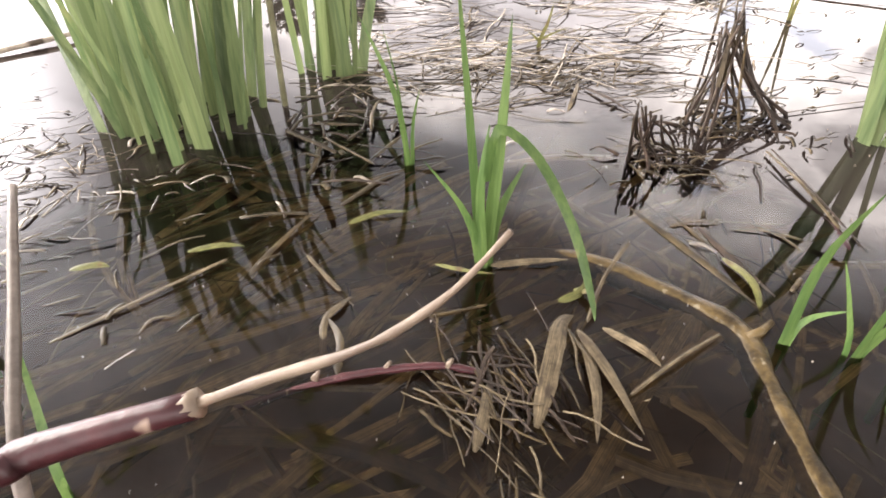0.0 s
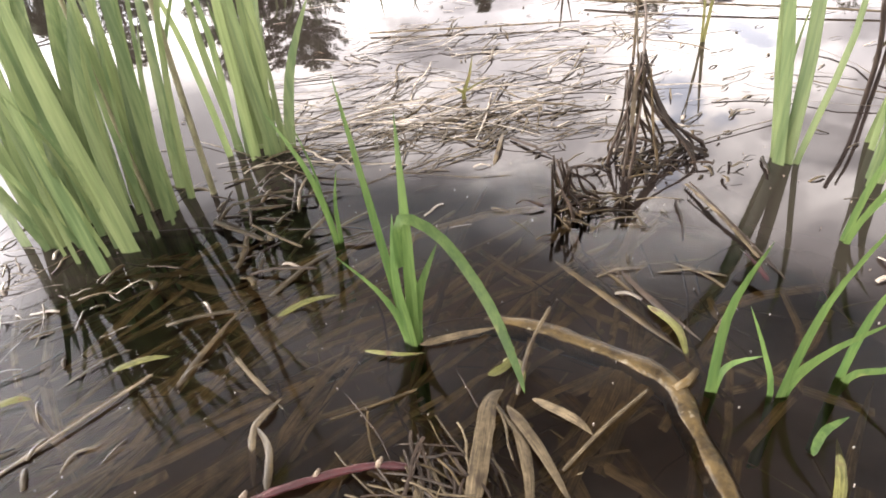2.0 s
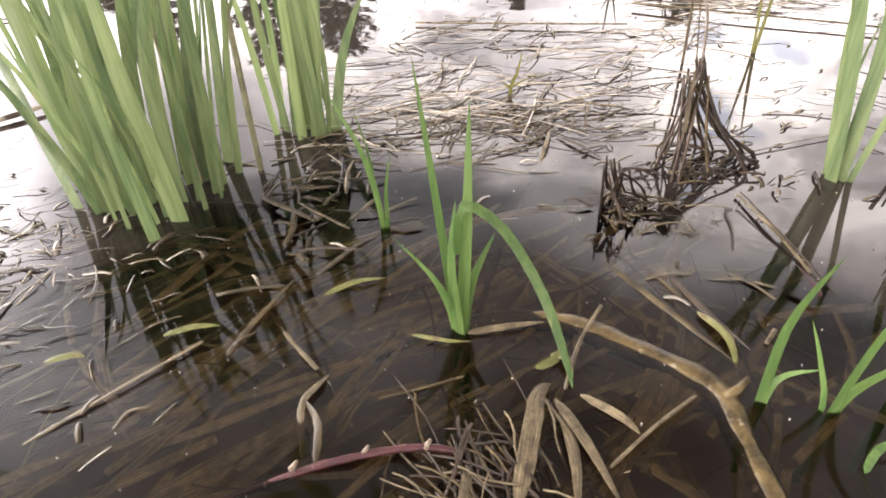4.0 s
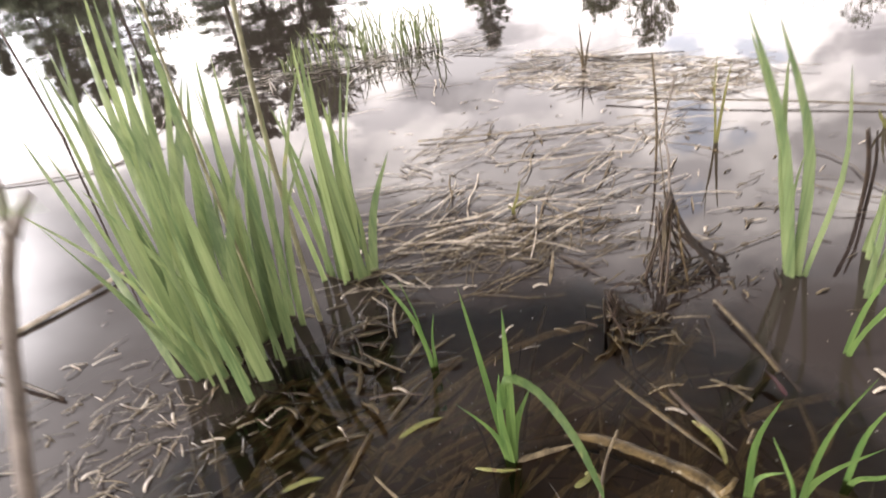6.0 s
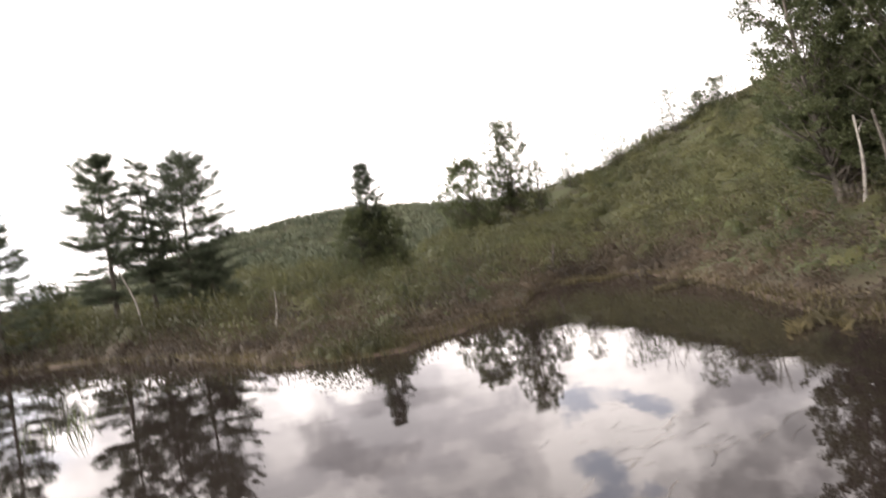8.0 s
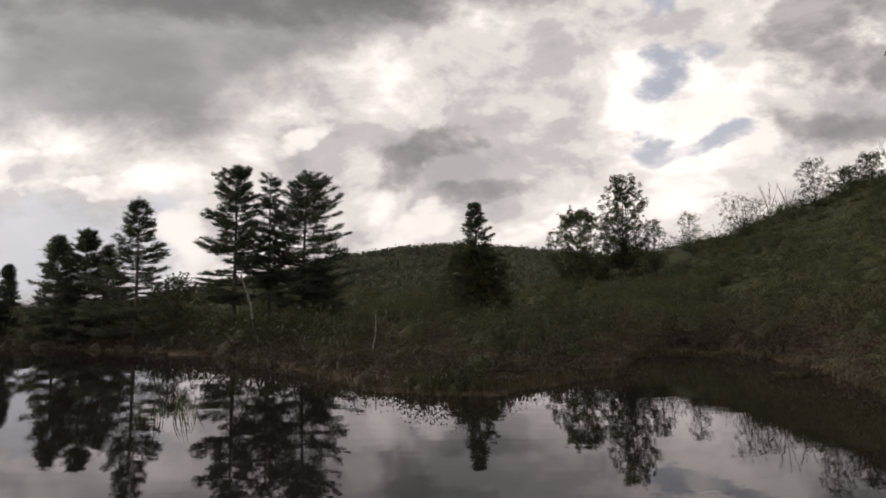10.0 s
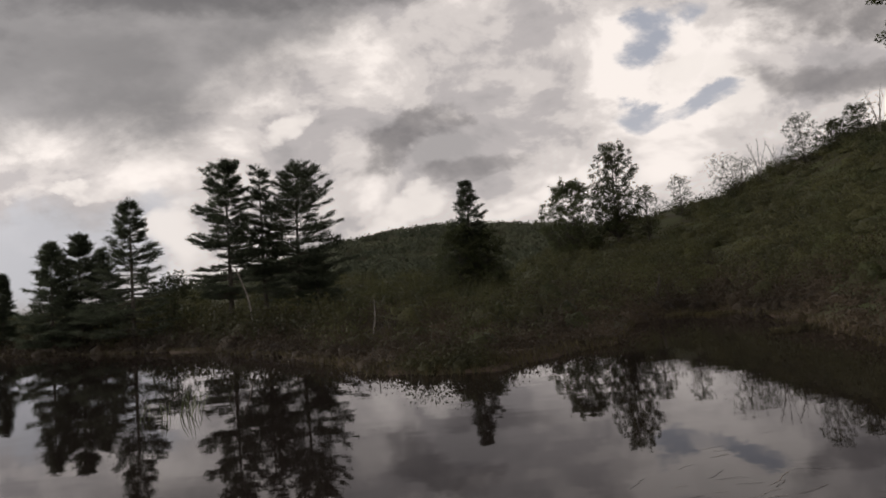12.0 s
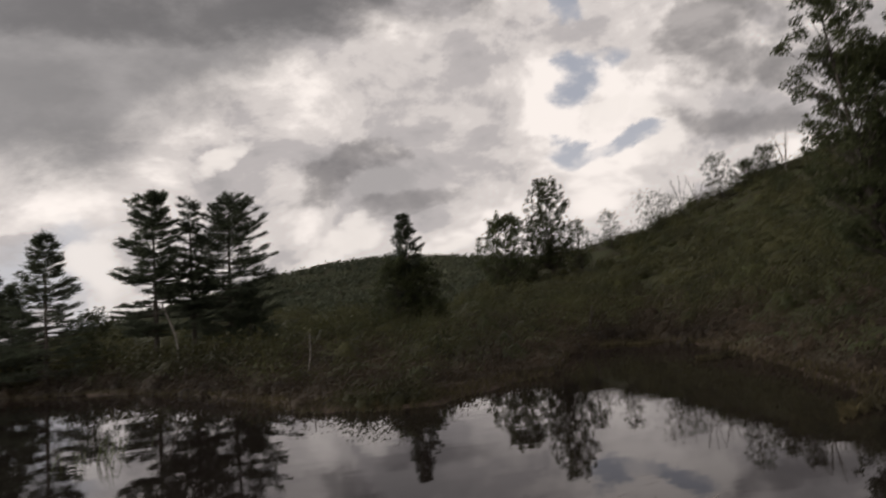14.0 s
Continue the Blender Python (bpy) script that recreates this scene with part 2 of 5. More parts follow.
def water_material():
    m = bpy.data.materials.new("peaty_water")
    m.use_nodes = True
    nt = m.node_tree
    nt.nodes.clear()
    coord = nt.nodes.new("ShaderNodeTexCoord")
    # slow swell, wind ripples and the unrest round floating bits, as tilts of the surface
    tilt = None
    for scale, detail, stretch, amount in ((0.9, 2.0, (1, 1.8, 1), (0.003, 0.005, 0)), (1.6, 3.0, (0.6, 3.4, 1), (0.005, 0.014, 0)), (16.0, 2.0, (1, 1.4, 1), (0.010, 0.010, 0))):
        mp = nt.nodes.new("ShaderNodeMapping")
        mp.inputs["Scale"].default_value = stretch
        nt.links.new(coord.outputs["Object"], mp.inputs[0])
        n = nt.nodes.new("ShaderNodeTexNoise")
        n.inputs["Scale"].default_value, n.inputs["Detail"].default_value = scale, detail
        nt.links.new(mp.outputs[0], n.inputs["Vector"])
        centred = nt.nodes.new("ShaderNodeVectorMath")
        centred.operation = "SUBTRACT"
        nt.links.new(n.outputs["Color"], centred.inputs[0])
        centred.inputs[1].default_value = (0.5, 0.5, 0.5)
        sized = nt.nodes.new("ShaderNodeVectorMath")
        sized.operation = "MULTIPLY_ADD"
        nt.links.new(centred.outputs[0], sized.inputs[0])
        sized.inputs[1].default_value = amount
        if tilt:
            nt.links.new(tilt, sized.inputs[2])
        else:
            sized.inputs[2].default_value = (0, 0, 1)
        tilt = sized.outputs[0]
    level = nt.nodes.new("ShaderNodeVectorMath")
    level.operation = "NORMALIZE"
    nt.links.new(tilt, level.inputs[0])
    bumps = level.outputs[0]
    clear = nt.nodes.new("ShaderNodeBsdfTransparent")
    clear.inputs[0].default_value = (0.78, 0.68, 0.57, 1)
    gloss = nt.nodes.new("ShaderNodeBsdfGlossy")
    gloss.inputs["Color"].default_value = (0.92, 0.91, 0.93, 1)
    gloss.inputs["Roughness"].default_value = 0.0
    nt.links.new(bumps, gloss.inputs["Normal"])
    fresnel = nt.nodes.new("ShaderNodeFresnel")
    fresnel.inputs[0].default_value = 1.335
    nt.links.new(bumps, fresnel.inputs["Normal"])
    mx = nt.nodes.new("ShaderNodeMixShader")
    nt.links.new(fresnel.outputs[0], mx.inputs[0])
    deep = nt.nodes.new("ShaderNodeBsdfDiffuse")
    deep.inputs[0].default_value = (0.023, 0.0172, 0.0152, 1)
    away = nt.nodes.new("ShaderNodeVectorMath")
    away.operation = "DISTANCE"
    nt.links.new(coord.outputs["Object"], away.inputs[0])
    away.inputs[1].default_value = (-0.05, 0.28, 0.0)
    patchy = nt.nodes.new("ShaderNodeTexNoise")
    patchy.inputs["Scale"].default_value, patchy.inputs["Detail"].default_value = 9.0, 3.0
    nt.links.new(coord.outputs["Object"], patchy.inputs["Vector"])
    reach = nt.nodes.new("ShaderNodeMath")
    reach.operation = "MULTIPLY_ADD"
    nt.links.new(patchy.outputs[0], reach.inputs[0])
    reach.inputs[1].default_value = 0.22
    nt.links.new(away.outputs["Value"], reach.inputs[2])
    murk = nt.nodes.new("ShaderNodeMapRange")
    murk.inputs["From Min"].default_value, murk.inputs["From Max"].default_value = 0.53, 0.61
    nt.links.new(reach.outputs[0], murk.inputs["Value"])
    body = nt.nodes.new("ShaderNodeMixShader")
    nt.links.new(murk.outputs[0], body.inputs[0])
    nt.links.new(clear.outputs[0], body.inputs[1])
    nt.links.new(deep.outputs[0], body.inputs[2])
    nt.links.new(body.outputs[0], mx.inputs[1])
    nt.links.new(gloss.outputs[0], mx.inputs[2])
    out = nt.nodes.new("ShaderNodeOutputMaterial")
    nt.links.new(mx.outputs[0], out.inputs[0])
    return m


WATER = water_material()


def add_turf(m):
    """Ground above the waterline carries brown-green turf instead of bare mud."""
    nt = m.node_tree
    p = nt.nodes["Principled BSDF"]
    was = p.inputs["Base Color"].links[0].from_socket
    geo = nt.nodes.new("ShaderNodeNewGeometry")
    sep = nt.nodes.new("ShaderNodeSeparateXYZ")
    nt.links.new(geo.outputs["Position"], sep.inputs[0])
    up = nt.nodes.new("ShaderNodeMapRange")
    up.inputs["From Min"].default_value, up.inputs["From Max"].default_value = 0.02, 0.3
    nt.links.new(sep.outputs[2], up.inputs["Value"])
    n = nt.nodes.new("ShaderNodeTexNoise")
    n.inputs["Scale"].default_value, n.inputs["Detail"].default_value = 0.25, 6.0
    nt.links.new(geo.outputs["Position"], n.inputs["Vector"])
    r = nt.nodes.new("ShaderNodeValToRGB")
    r.color_ramp.elements[0].position, r.color_ramp.elements[0].color = 0.38, (0.050, 0.044, 0.022, 1)
    r.color_ramp.elements[1].position, r.color_ramp.elements[1].color = 0.62, (0.066, 0.074, 0.027, 1)
    nt.links.new(n.outputs[0], r.inputs[0])
    mx = nt.nodes.new("ShaderNodeMix")
    mx.data_type = "RGBA"
    nt.links.new(up.outputs[0], mx.inputs[0])
    nt.links.new(was, mx.inputs[6])
    nt.links.new(r.outputs[0], mx.inputs[7])
    nt.links.new(mx.outputs[2], p.inputs["Base Color"])


MUD = material("pond_mud_and_turf", (0.058, 0.040, 0.030), (0.135, 0.092, 0.064), 3.0, 0.9, 0.01, fine=9.0)
add_turf(MUD)
SUNKEN = material("sunken_reed_brown", (0.075, 0.058, 0.028), (0.19, 0.15, 0.08), 30.0, 0.4, 0.0006, 0.0, 0.45, 6.0, (1, 1, 1), 0.3, ((0.05, 0.03, 0.012), 30.0, 0.58), spread=(0.56, 0.90), fibres=0.6)
FLAG = material("iris_leaf_green", (0.084, 0.124, 0.052), (0.182, 0.224, 0.100), 60.0, 0.38, 0.0004, 0.36, 0.25, 5.0, (1, 1, 0.05), 0.4, ((0.30, 0.27, 0.11), 7.0, 0.68), spread=(0.58, 0.88), fibres=0.16)
FLAG_PALE = material("iris_leaf_pale", (0.126, 0.168, 0.068), (0.210, 0.252, 0.112), 60.0, 0.38, 0.0004, 0.36, 0.2, 5.0, (1, 1, 0.05), 0.4, ((0.38, 0.33, 0.14), 9.0, 0.66), spread=(0.58, 0.88), fibres=0.16)
GRASS_NEAR = material("young_reed_leaf", (0.0680, 0.1224, 0.0340), (0.1360, 0.2040, 0.0612), 90.0, 0.36, 0.0003, 0.38, 0.2, 5.0, (1, 1, 0.08), 0.4, ((0.34, 0.33, 0.13), 26.0, 0.68), spread=(0.58, 0.88), fibres=0.16)
YELLOWED = material("yellowed_leaf", (0.1200, 0.1200, 0.0360), (0.2160, 0.2040, 0.0720), 60.0, 0.4, 0.0005, 0.25, 0.2, 6.0, (1, 1, 1), 0.4, ((0.16, 0.11, 0.05), 60.0, 0.6), fibres=0.6)
STRAW = material("wet_straw", (0.050, 0.036, 0.021), (0.160, 0.122, 0.074), 60.0, 0.5, 0.0006, 0.0, 0.5, 6.0, (1, 1, 1), 0.22, ((0.05, 0.036, 0.024), 40.0, 0.6), fibres=0.6)
STRAW_WET = material("soaked_reed", (0.028, 0.018, 0.008), (0.08, 0.055, 0.025), 40.0, 0.5, 0.0006, 0.0, 0.5, 6.0, (1, 1, 1), 0.22, ((0.035, 0.025, 0.016), 30.0, 0.6), spread=(0.58, 0.88), fibres=0.6)
STRAW_DARK = material("rotted_stem", (0.014, 0.009, 0.0065), (0.06, 0.04, 0.028), 60.0, 0.5, 0.0006, 0.0, 0.4, 6.0, (1, 1, 1), 0.22, fibres=0.6)
MAT_STRAW = material("dry_mat_straw", (0.15, 0.122, 0.098), (0.40, 0.34, 0.275), 40.0, 0.45, 0.0006, 0.0, 0.55, 6.0, (1, 1, 1), 0.4, ((0.07, 0.05, 0.035), 30.0, 0.58), fibres=0.35)
LOG = material("sunken_branch_bark", (0.022, 0.014, 0.006), (0.095, 0.064, 0.026), 40.0, 0.35, 0.0030, 0.0, 0.15, 6.0, (1, 1, 1), 0.25, ((0.20, 0.17, 0.12), 90.0, 0.66), spread=(0.58, 0.88))
RED_BARK = material("red_twig_bark", (0.026, 0.006, 0.0075), (0.060, 0.016, 0.018), 80.0, 0.4, 0.0006, 0.0, 0.1, 6.0, (1, 1, 1), 0.4, ((0.30, 0.22, 0.17), 150.0, 0.66))
PEELED = material("peeled_pale_wood", (0.09, 0.062, 0.045), (0.19, 0.145, 0.105), 60.0, 0.5, 0.0005, 0.0, 0.1, 6.0, (1, 1, 1), 0.35, ((0.16, 0.10, 0.07), 120.0, 0.64))
TWIG = material("grey_brown_twig", (0.055, 0.042, 0.034), (0.15, 0.12, 0.10), 80.0, 0.5, 0.0005)
REED_OLIVE = material("short_reed_olive", (0.055, 0.072, 0.030), (0.115, 0.135, 0.056), 30.0, 0.45, 0.0, 0.3, 0.3)
GREEN_TWIG = material("young_willow_bark", (0.09, 0.085, 0.045), (0.20, 0.19, 0.11), 60.0, 0.5, 0.0004)
WILLOW = material("willow_leaf", (0.1350, 0.2070, 0.0540), (0.2520, 0.3240, 0.1080), 40.0, 0.42, 0.0004, 0.42, 0.2, 6.0, (1, 1, 1), 0.35, ((0.30, 0.22, 0.10), 60.0, 0.7))
BARK = material("grey_tree_bark", (0.05, 0.042, 0.035), (0.14, 0.12, 0.10), 4.0, 0.85, 0.02)
PALE_BARK = material("pale_dead_bark", (0.13, 0.115, 0.1), (0.3, 0.27, 0.24), 5.0, 0.8, 0.01)
# needle and leaf tones raised, with the veil of haze put into the colour
NEEDLES = material("pine_needles", (0.066, 0.080, 0.054), (0.130, 0.150, 0.096), 0.8, 0.6, 0.0, 0.35, 0.3)
LEAVES = material("tree_leaves", (0.058, 0.068, 0.034), (0.130, 0.142, 0.070), 0.7, 0.55, 0.0, 0.5, 0.35)
SHRUB_GREEN = material("shrub_leaves", (0.045, 0.045, 0.019), (0.112, 0.108, 0.044), 0.16, 0.6, 0.0, 0.3, 0.05, spread=(0.58, 0.86))
SHRUB_LIME = material("bright_shrub_leaves", (0.058, 0.061, 0.023), (0.132, 0.130, 0.049), 0.3, 0.6, 0.0, 0.35, 0.05, spread=(0.58, 0.86))
SHRUB_DARK = material("dark_shrub_leaves", (0.036, 0.042, 0.017), (0.09, 0.098, 0.036), 0.3, 0.6, 0.0, 0.2, 0.05, spread=(0.58, 0.86))
SHRUB_BROWN = material("marsh_brush", (0.042, 0.031, 0.021), (0.098, 0.072, 0.046), 0.3, 0.7, 0.0, 0.2, 0.05, spread=(0.58, 0.88))
SHORE_GRASS = material("shore_grass", (0.050, 0.042, 0.022), (0.115, 0.094, 0.045), 0.8, 0.6, 0.0, 0.3, 0.35)
# distant foliage tone paled and greyed to stand in for aerial haze
FAR_WOOD = material("distant_woods", (0.0570, 0.0693, 0.0418), (0.1330, 0.1403, 0.0855), 0.03, 0.8, 0.0, 0.1, 0.12, 12.0)


# ---- mesh helpers ----
def mesh_of(name, verts, faces, mat, smooth=True):
    me = bpy.data.meshes.new(name)
    me.from_pydata([tuple(v) for v in verts], [], [tuple(f) for f in faces])
    me.materials.append(mat)
    if smooth:
        me.polygons.foreach_set("use_smooth", [True] * len(me.polygons))
    return me


def lay_grain(me, rows, across):
    """Maps a strip of so many rows, across points each, so that its fibres run lengthwise."""
    if len(me.vertices) != rows * across:
        return
    layer = me.uv_layers.new(name="grain")
    for loop in me.loops:
        k = loop.vertex_index
        layer.data[loop.index].uv = (k % across, k // across / rows * 3)


def thing(name, label, category, group="", at=(0, 0, 0), kind=""):
    ob = new(name)
    ob.location = at
    return tagged(ob, label, category, group, kind)


def part(name, geo, mat, parent=None, label="", smooth=True):
    """Links (verts, faces) in world metres as one mesh object under its thing."""
    verts, faces = geo
    base = parent.location if parent else Vector((0, 0, 0))
    up = parent
    while up and up.parent:
        up = up.parent
        base = base + up.location
    base = Vector(base)
    ob = new(name, mesh_of(name, [Vector(v) - base for v in verts], faces, mat, smooth))
    ob.parent = parent
    return tagged(ob, label) if label else ob


def join(*geos):
    verts, faces = [], []
    for v, f in geos:
        n = len(verts)
        verts += list(v)
        faces += [tuple(i + n for i in face) for face in f]
    return verts, faces


def curve_points(points, n):
    """n points on a smooth line through the given ones."""
    pts = [Vector(p) for p in points]
    out = []
    for i in range(n):
        u = i / (n - 1) * (len(pts) - 1)
        k = min(int(u), len(pts) - 2)
        f = u - k
        a, b = pts[max(k - 1, 0)], pts[k]
        c, d = pts[k + 1], pts[min(k + 2, len(pts) - 1)]
        out.append(0.5 * ((2 * b) + (c - a) * f + (2 * a - 5 * b + 4 * c - d) * f * f + (3 * b - a - 3 * c + d) * f ** 3))
    return out


def tube(points, radii, sides=7, knots=0.0, seed=0):
    """A round stem along points, with closed ends; knots: unevenness of its girth."""
    rng = random.Random(seed)
    pts = [Vector(p) for p in points]
    n = len(pts)
    if not isinstance(radii, (list, tuple)):
        radii = [radii] * n
    if len(radii) == 2:
        radii = [radii[0] + (radii[1] - radii[0]) * i / (n - 1) for i in range(n)]
    side = None
    verts, faces = [], []
    for i, p in enumerate(pts):
        way = (pts[min(i + 1, n - 1)] - pts[max(i - 1, 0)]).normalized()
        if side is None:
            side = way.orthogonal().normalized()
        side = (side - way * side.dot(way)).normalized()
        other = way.cross(side)
        r = radii[i] * (1 + knots * rng.uniform(-1, 1))
        for k in range(sides):
            a = 2 * math.pi * k / sides
            verts.append(p + (side * math.cos(a) + other * math.sin(a)) * r * (1 + 0.4 * knots * rng.uniform(-1, 1)))
    for i in range(n - 1):
        for k in range(sides):
            a, b = i * sides + k, i * sides + (k + 1) % sides
            faces.append((a, b, b + sides, a + sides))
    faces.append(tuple(range(sides - 1, -1, -1)))
    faces.append(tuple(range((n - 1) * sides, n * sides)))
    return verts, faces


def blade(points, width, facing, fold=0.25, n=10, blunt=0.0, taper=0.55, twist=0.0, worn=0.0):
    """A sword-shaped leaf along points, folded along its middle; facing: the way that its flat side looks."""
    pts = curve_points(points, n)
    rng = random.Random(int(width * 1e6) + n)
    verts, faces = [], []
    for i, p in enumerate(pts):
        u = i / (n - 1)
        way = (pts[min(i + 1, n - 1)] - pts[max(i - 1, 0)]).normalized()
        flat = Vector(facing)
        if twist:
            flat.rotate(Matrix.Rotation(twist * u, 3, way))
        across = way.cross(flat).normalized()
        out = across.cross(way).normalized()
        w = width * 0.5 * (0.72 + 0.28 * min(u / 0.25, 1))
        if u > taper:
            w *= max(1 - ((u - taper) / (1 - taper)) ** 1.6, blunt)
        if worn:
            w *= min(1, 0.35 + u * 5)
        verts += [p - across * w * (1 - worn * rng.random()), p + out * w * fold, p + across * w * (1 - worn * rng.random())]
    for i in range(n - 1):
        a = 3 * i
        faces += [(a, a + 1, a + 4, a + 3), (a + 1, a + 2, a + 5, a + 4)]
    return verts, faces


def stalk(points, width, n=7, thick=0.35, seed=0):
    """A dead reed bit: a flattened stem with square-cut ends."""
    rng = random.Random(seed)
    pts = curve_points(points, n)
    verts, faces = [], []
    for i, p in enumerate(pts):
        way = (pts[min(i + 1, n - 1)] - pts[max(i - 1, 0)]).normalized()
        across = way.cross(Vector((0, 0, 1))).normalized()
        up = across.cross(way)
        w = width * 0.5 * rng.uniform(0.8, 1.1) * (0.85 if i in (0, n - 1) else 1)
        verts += [p - across * w, p + up * w * thick, p + across * w, p - up * w * thick * 0.6]
    for i in range(n - 1):
        a = 4 * i
        for j, k in ((0, 1), (1, 2), (2, 3), (3, 0)):
            faces.append((a + j, a + k, a + k + 4, a + j + 4))
    m = 4 * (n - 1)
    faces += [(3, 2, 1, 0), (m, m + 1, m + 2, m + 3)]
    return verts, faces


def leaf(at, way, up, length, width):
    """A pointed oval leaf with a sunken midrib and a drooping tip."""
    way, up = Vector(way).normalized(), Vector(up)
    across = way.cross(up).normalized()
    up = across.cross(way)
    verts, faces = [], []
    prof = (0.08, 0.55, 0.92, 1.0, 0.8, 0.45, 0.05)
    for i, w in enumerate(prof):
        u = i / (len(prof) - 1)
        c = Vector(at) + way * length * u - up * length * 0.22 * u * u
        verts += [c - across * width * 0.5 * w + up * width * 0.12 * w, c, c + across * width * 0.5 * w + up * width * 0.12 * w]
    for i in range(len(prof) - 1):
        a = 3 * i
        faces += [(a, a + 1, a + 4, a + 3), (a + 1, a + 2, a + 5, a + 4)]
    return verts, faces


def quads(centres, ways, normals, lengths, widths):
    """Many small pointed leaves at once, as arrays; returns verts and faces."""
    c, w, nrm = (np.asarray(a, float) for a in (centres, ways, normals))
    w /= np.linalg.norm(w, axis=1, keepdims=True) + 1e-9
    s = np.cross(w, nrm)
    s /= np.linalg.norm(s, axis=1, keepdims=True) + 1e-9
    ln, wd = np.asarray(lengths, float)[:, None], np.asarray(widths, float)[:, None]
    verts = np.stack([c - w * ln * 0.5, c + s * wd * 0.5 - w * ln * 0.05, c + w * ln * 0.5, c - s * wd * 0.5 + w * ln * 0.05], 1).reshape(-1, 3)
    faces = np.arange(len(verts)).reshape(-1, 4)
    return verts.tolist(), faces.tolist()


# ---- ground and water ----
EYE = Vector((0.137, -0.48, 1.8))
SHORE = [(-180, 0.3), (-165, 0.4), (-150, 0.8), (-130, 2.5), (-110, 8), (-90, 20), (-70, 40), (-40, 56), (-34, 54), (-26, 39), (-17, 28.5), (-10, 20),
         (-4.6, 15), (3, 13.6), (9, 13.8), (19.5, 18), (22, 29), (28, 32), (31, 26), (35, 21), (40, 14.5), (44, 11.5), (50, 10), (70, 9), (100, 7), (130, 3), (150, 0.9), (165, 0.4), (180, 0.3)]
RIDGE = [(-180, 2), (-60, 1), (-34, 0.3), (-21, 1.3), (-6, 2.2), (2, 1.7), (10, 1.4), (15, 3.5), (20.6, 5.1), (24.6, 5.7), (29, 6.4), (33, 8.0), (37, 9.2), (41, 10.4), (50, 12.1), (60, 13.6), (80, 13.6), (110, 9.6), (150, 4), (180, 2)]
FAR = [(-180, 2), (-60, 1), (-34, 0.8), (-21, 2.25), (-14, 4.15), (-6.5, 5.95), (-1.5, 6.65), (3.5, 7.0), (8.5, 6.7), (14, 6.15), (20, 4.85), (28, 3), (50, 2), (180, 2)]


def table(rows, a):
    return float(np.interp(a, [r[0] for r in rows], [r[1] for r in rows]))


def ground_at(x, y):
    """Height of the ground: pond bed, marshy bank, slope and distant hill."""
    dx, dy = x - EYE.x, y - EYE.y
    r, a = math.hypot(dx, dy), math.degrees(math.atan2(dx, dy))
    edge = table(SHORE, a) * (1 + 0.05 * noise.noise((a * 0.21, 3.1, 0)) + 0.04 * noise.noise((a * 0.7, 1.1, 0)))
    if r < edge:
        depth = min((edge - r) * 0.35, 0.16 + 0.05 * max(r - 1.2, 0))
        return -min(depth, 0.9) + 0.02 * noise.noise((x * 3, y * 3, 0)) * min((edge - r) * 2, 1)
    ridge = 112.0
    top = EYE.z + math.tan(radians(table(RIDGE, a))) * ridge
    s = min((r - edge) / (ridge - edge), 1)
    z = 0.05 + max(top, 0.3) * (0.22 * s + 0.78 * s * s * (3 - 2 * s) ** 0.5 * (0.6 + 0.4 * s))
    z += 0.35 * noise.noise((x * 0.11, y * 0.11, 0)) * min((r - edge) / 12, 1) + 0.05 * noise.noise((x * 0.9, y * 0.9, 5)) * min((r - edge) / 2, 1)
    far = (EYE.z + math.tan(radians(table(FAR, a) - 0.55)) * 420) * math.exp(-((r - 420) / 150) ** 2)
    far += 4.0 * noise.noise((x * 0.02, y * 0.02, 9)) * min(max((r - 250) / 100, 0), 1)
    return max(z, far) if r > 150 else z


def build_ground():
    radii = [0.12, 0.25, 0.35, 0.45, 0.6, 0.8, 1, 1.3, 1.7, 2.2, 2.8, 3.5, 4.4, 5.4, 6.6, 8, 9, 10, 11, 12, 13, 13.7, 14.4, 15.2, 16, 17, 18, 19, 20, 21.5, 23, 25, 27, 29, 31,
             33, 36, 39, 42, 46, 50, 54, 58, 63, 68, 73, 78, 84, 92, 102, 112, 125, 150, 185, 225, 260, 295, 330, 360, 390, 420, 450, 500, 600, 900, 1800, 4500]
    steps = 300
    verts, faces = [(EYE.x, EYE.y, ground_at(EYE.x, EYE.y + 0.01))], []
    for r in radii:
        for k in range(steps):
            a = 2 * math.pi * k / steps
            x, y = EYE.x + r * math.sin(a), EYE.y + r * math.cos(a)
            verts.append((x, y, ground_at(x, y)))
    for k in range(steps):
        faces.append((0, 1 + (k + 1) % steps, 1 + k))
    for i in range(len(radii) - 1):
        for k in range(steps):
            a, b = 1 + i * steps + k, 1 + i * steps + (k + 1) % steps
            faces.append((a, b, b + steps, a + steps))
    ob = part("ground", (verts, faces), MUD)
    tagged(ob, "muddy pond bed rising to marshy banks and wooded hills", "ground", kind="structure")
    n = 96
    rim = [(EYE.x + 62 * math.sin(2 * math.pi * k / n), EYE.y + 62 * math.cos(2 * math.pi * k / n), 0.0) for k in range(n)]
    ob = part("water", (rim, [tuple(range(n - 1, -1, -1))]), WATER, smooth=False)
    tagged(ob, "still brown peaty pond water mirroring clouds and trees", "water", kind="structure")


build_ground()

# ---- water plants and drift close by ----
def to_eye(x, y):
    return Vector((-0.03 - x, -0.1 - y, 0.0)).normalized()


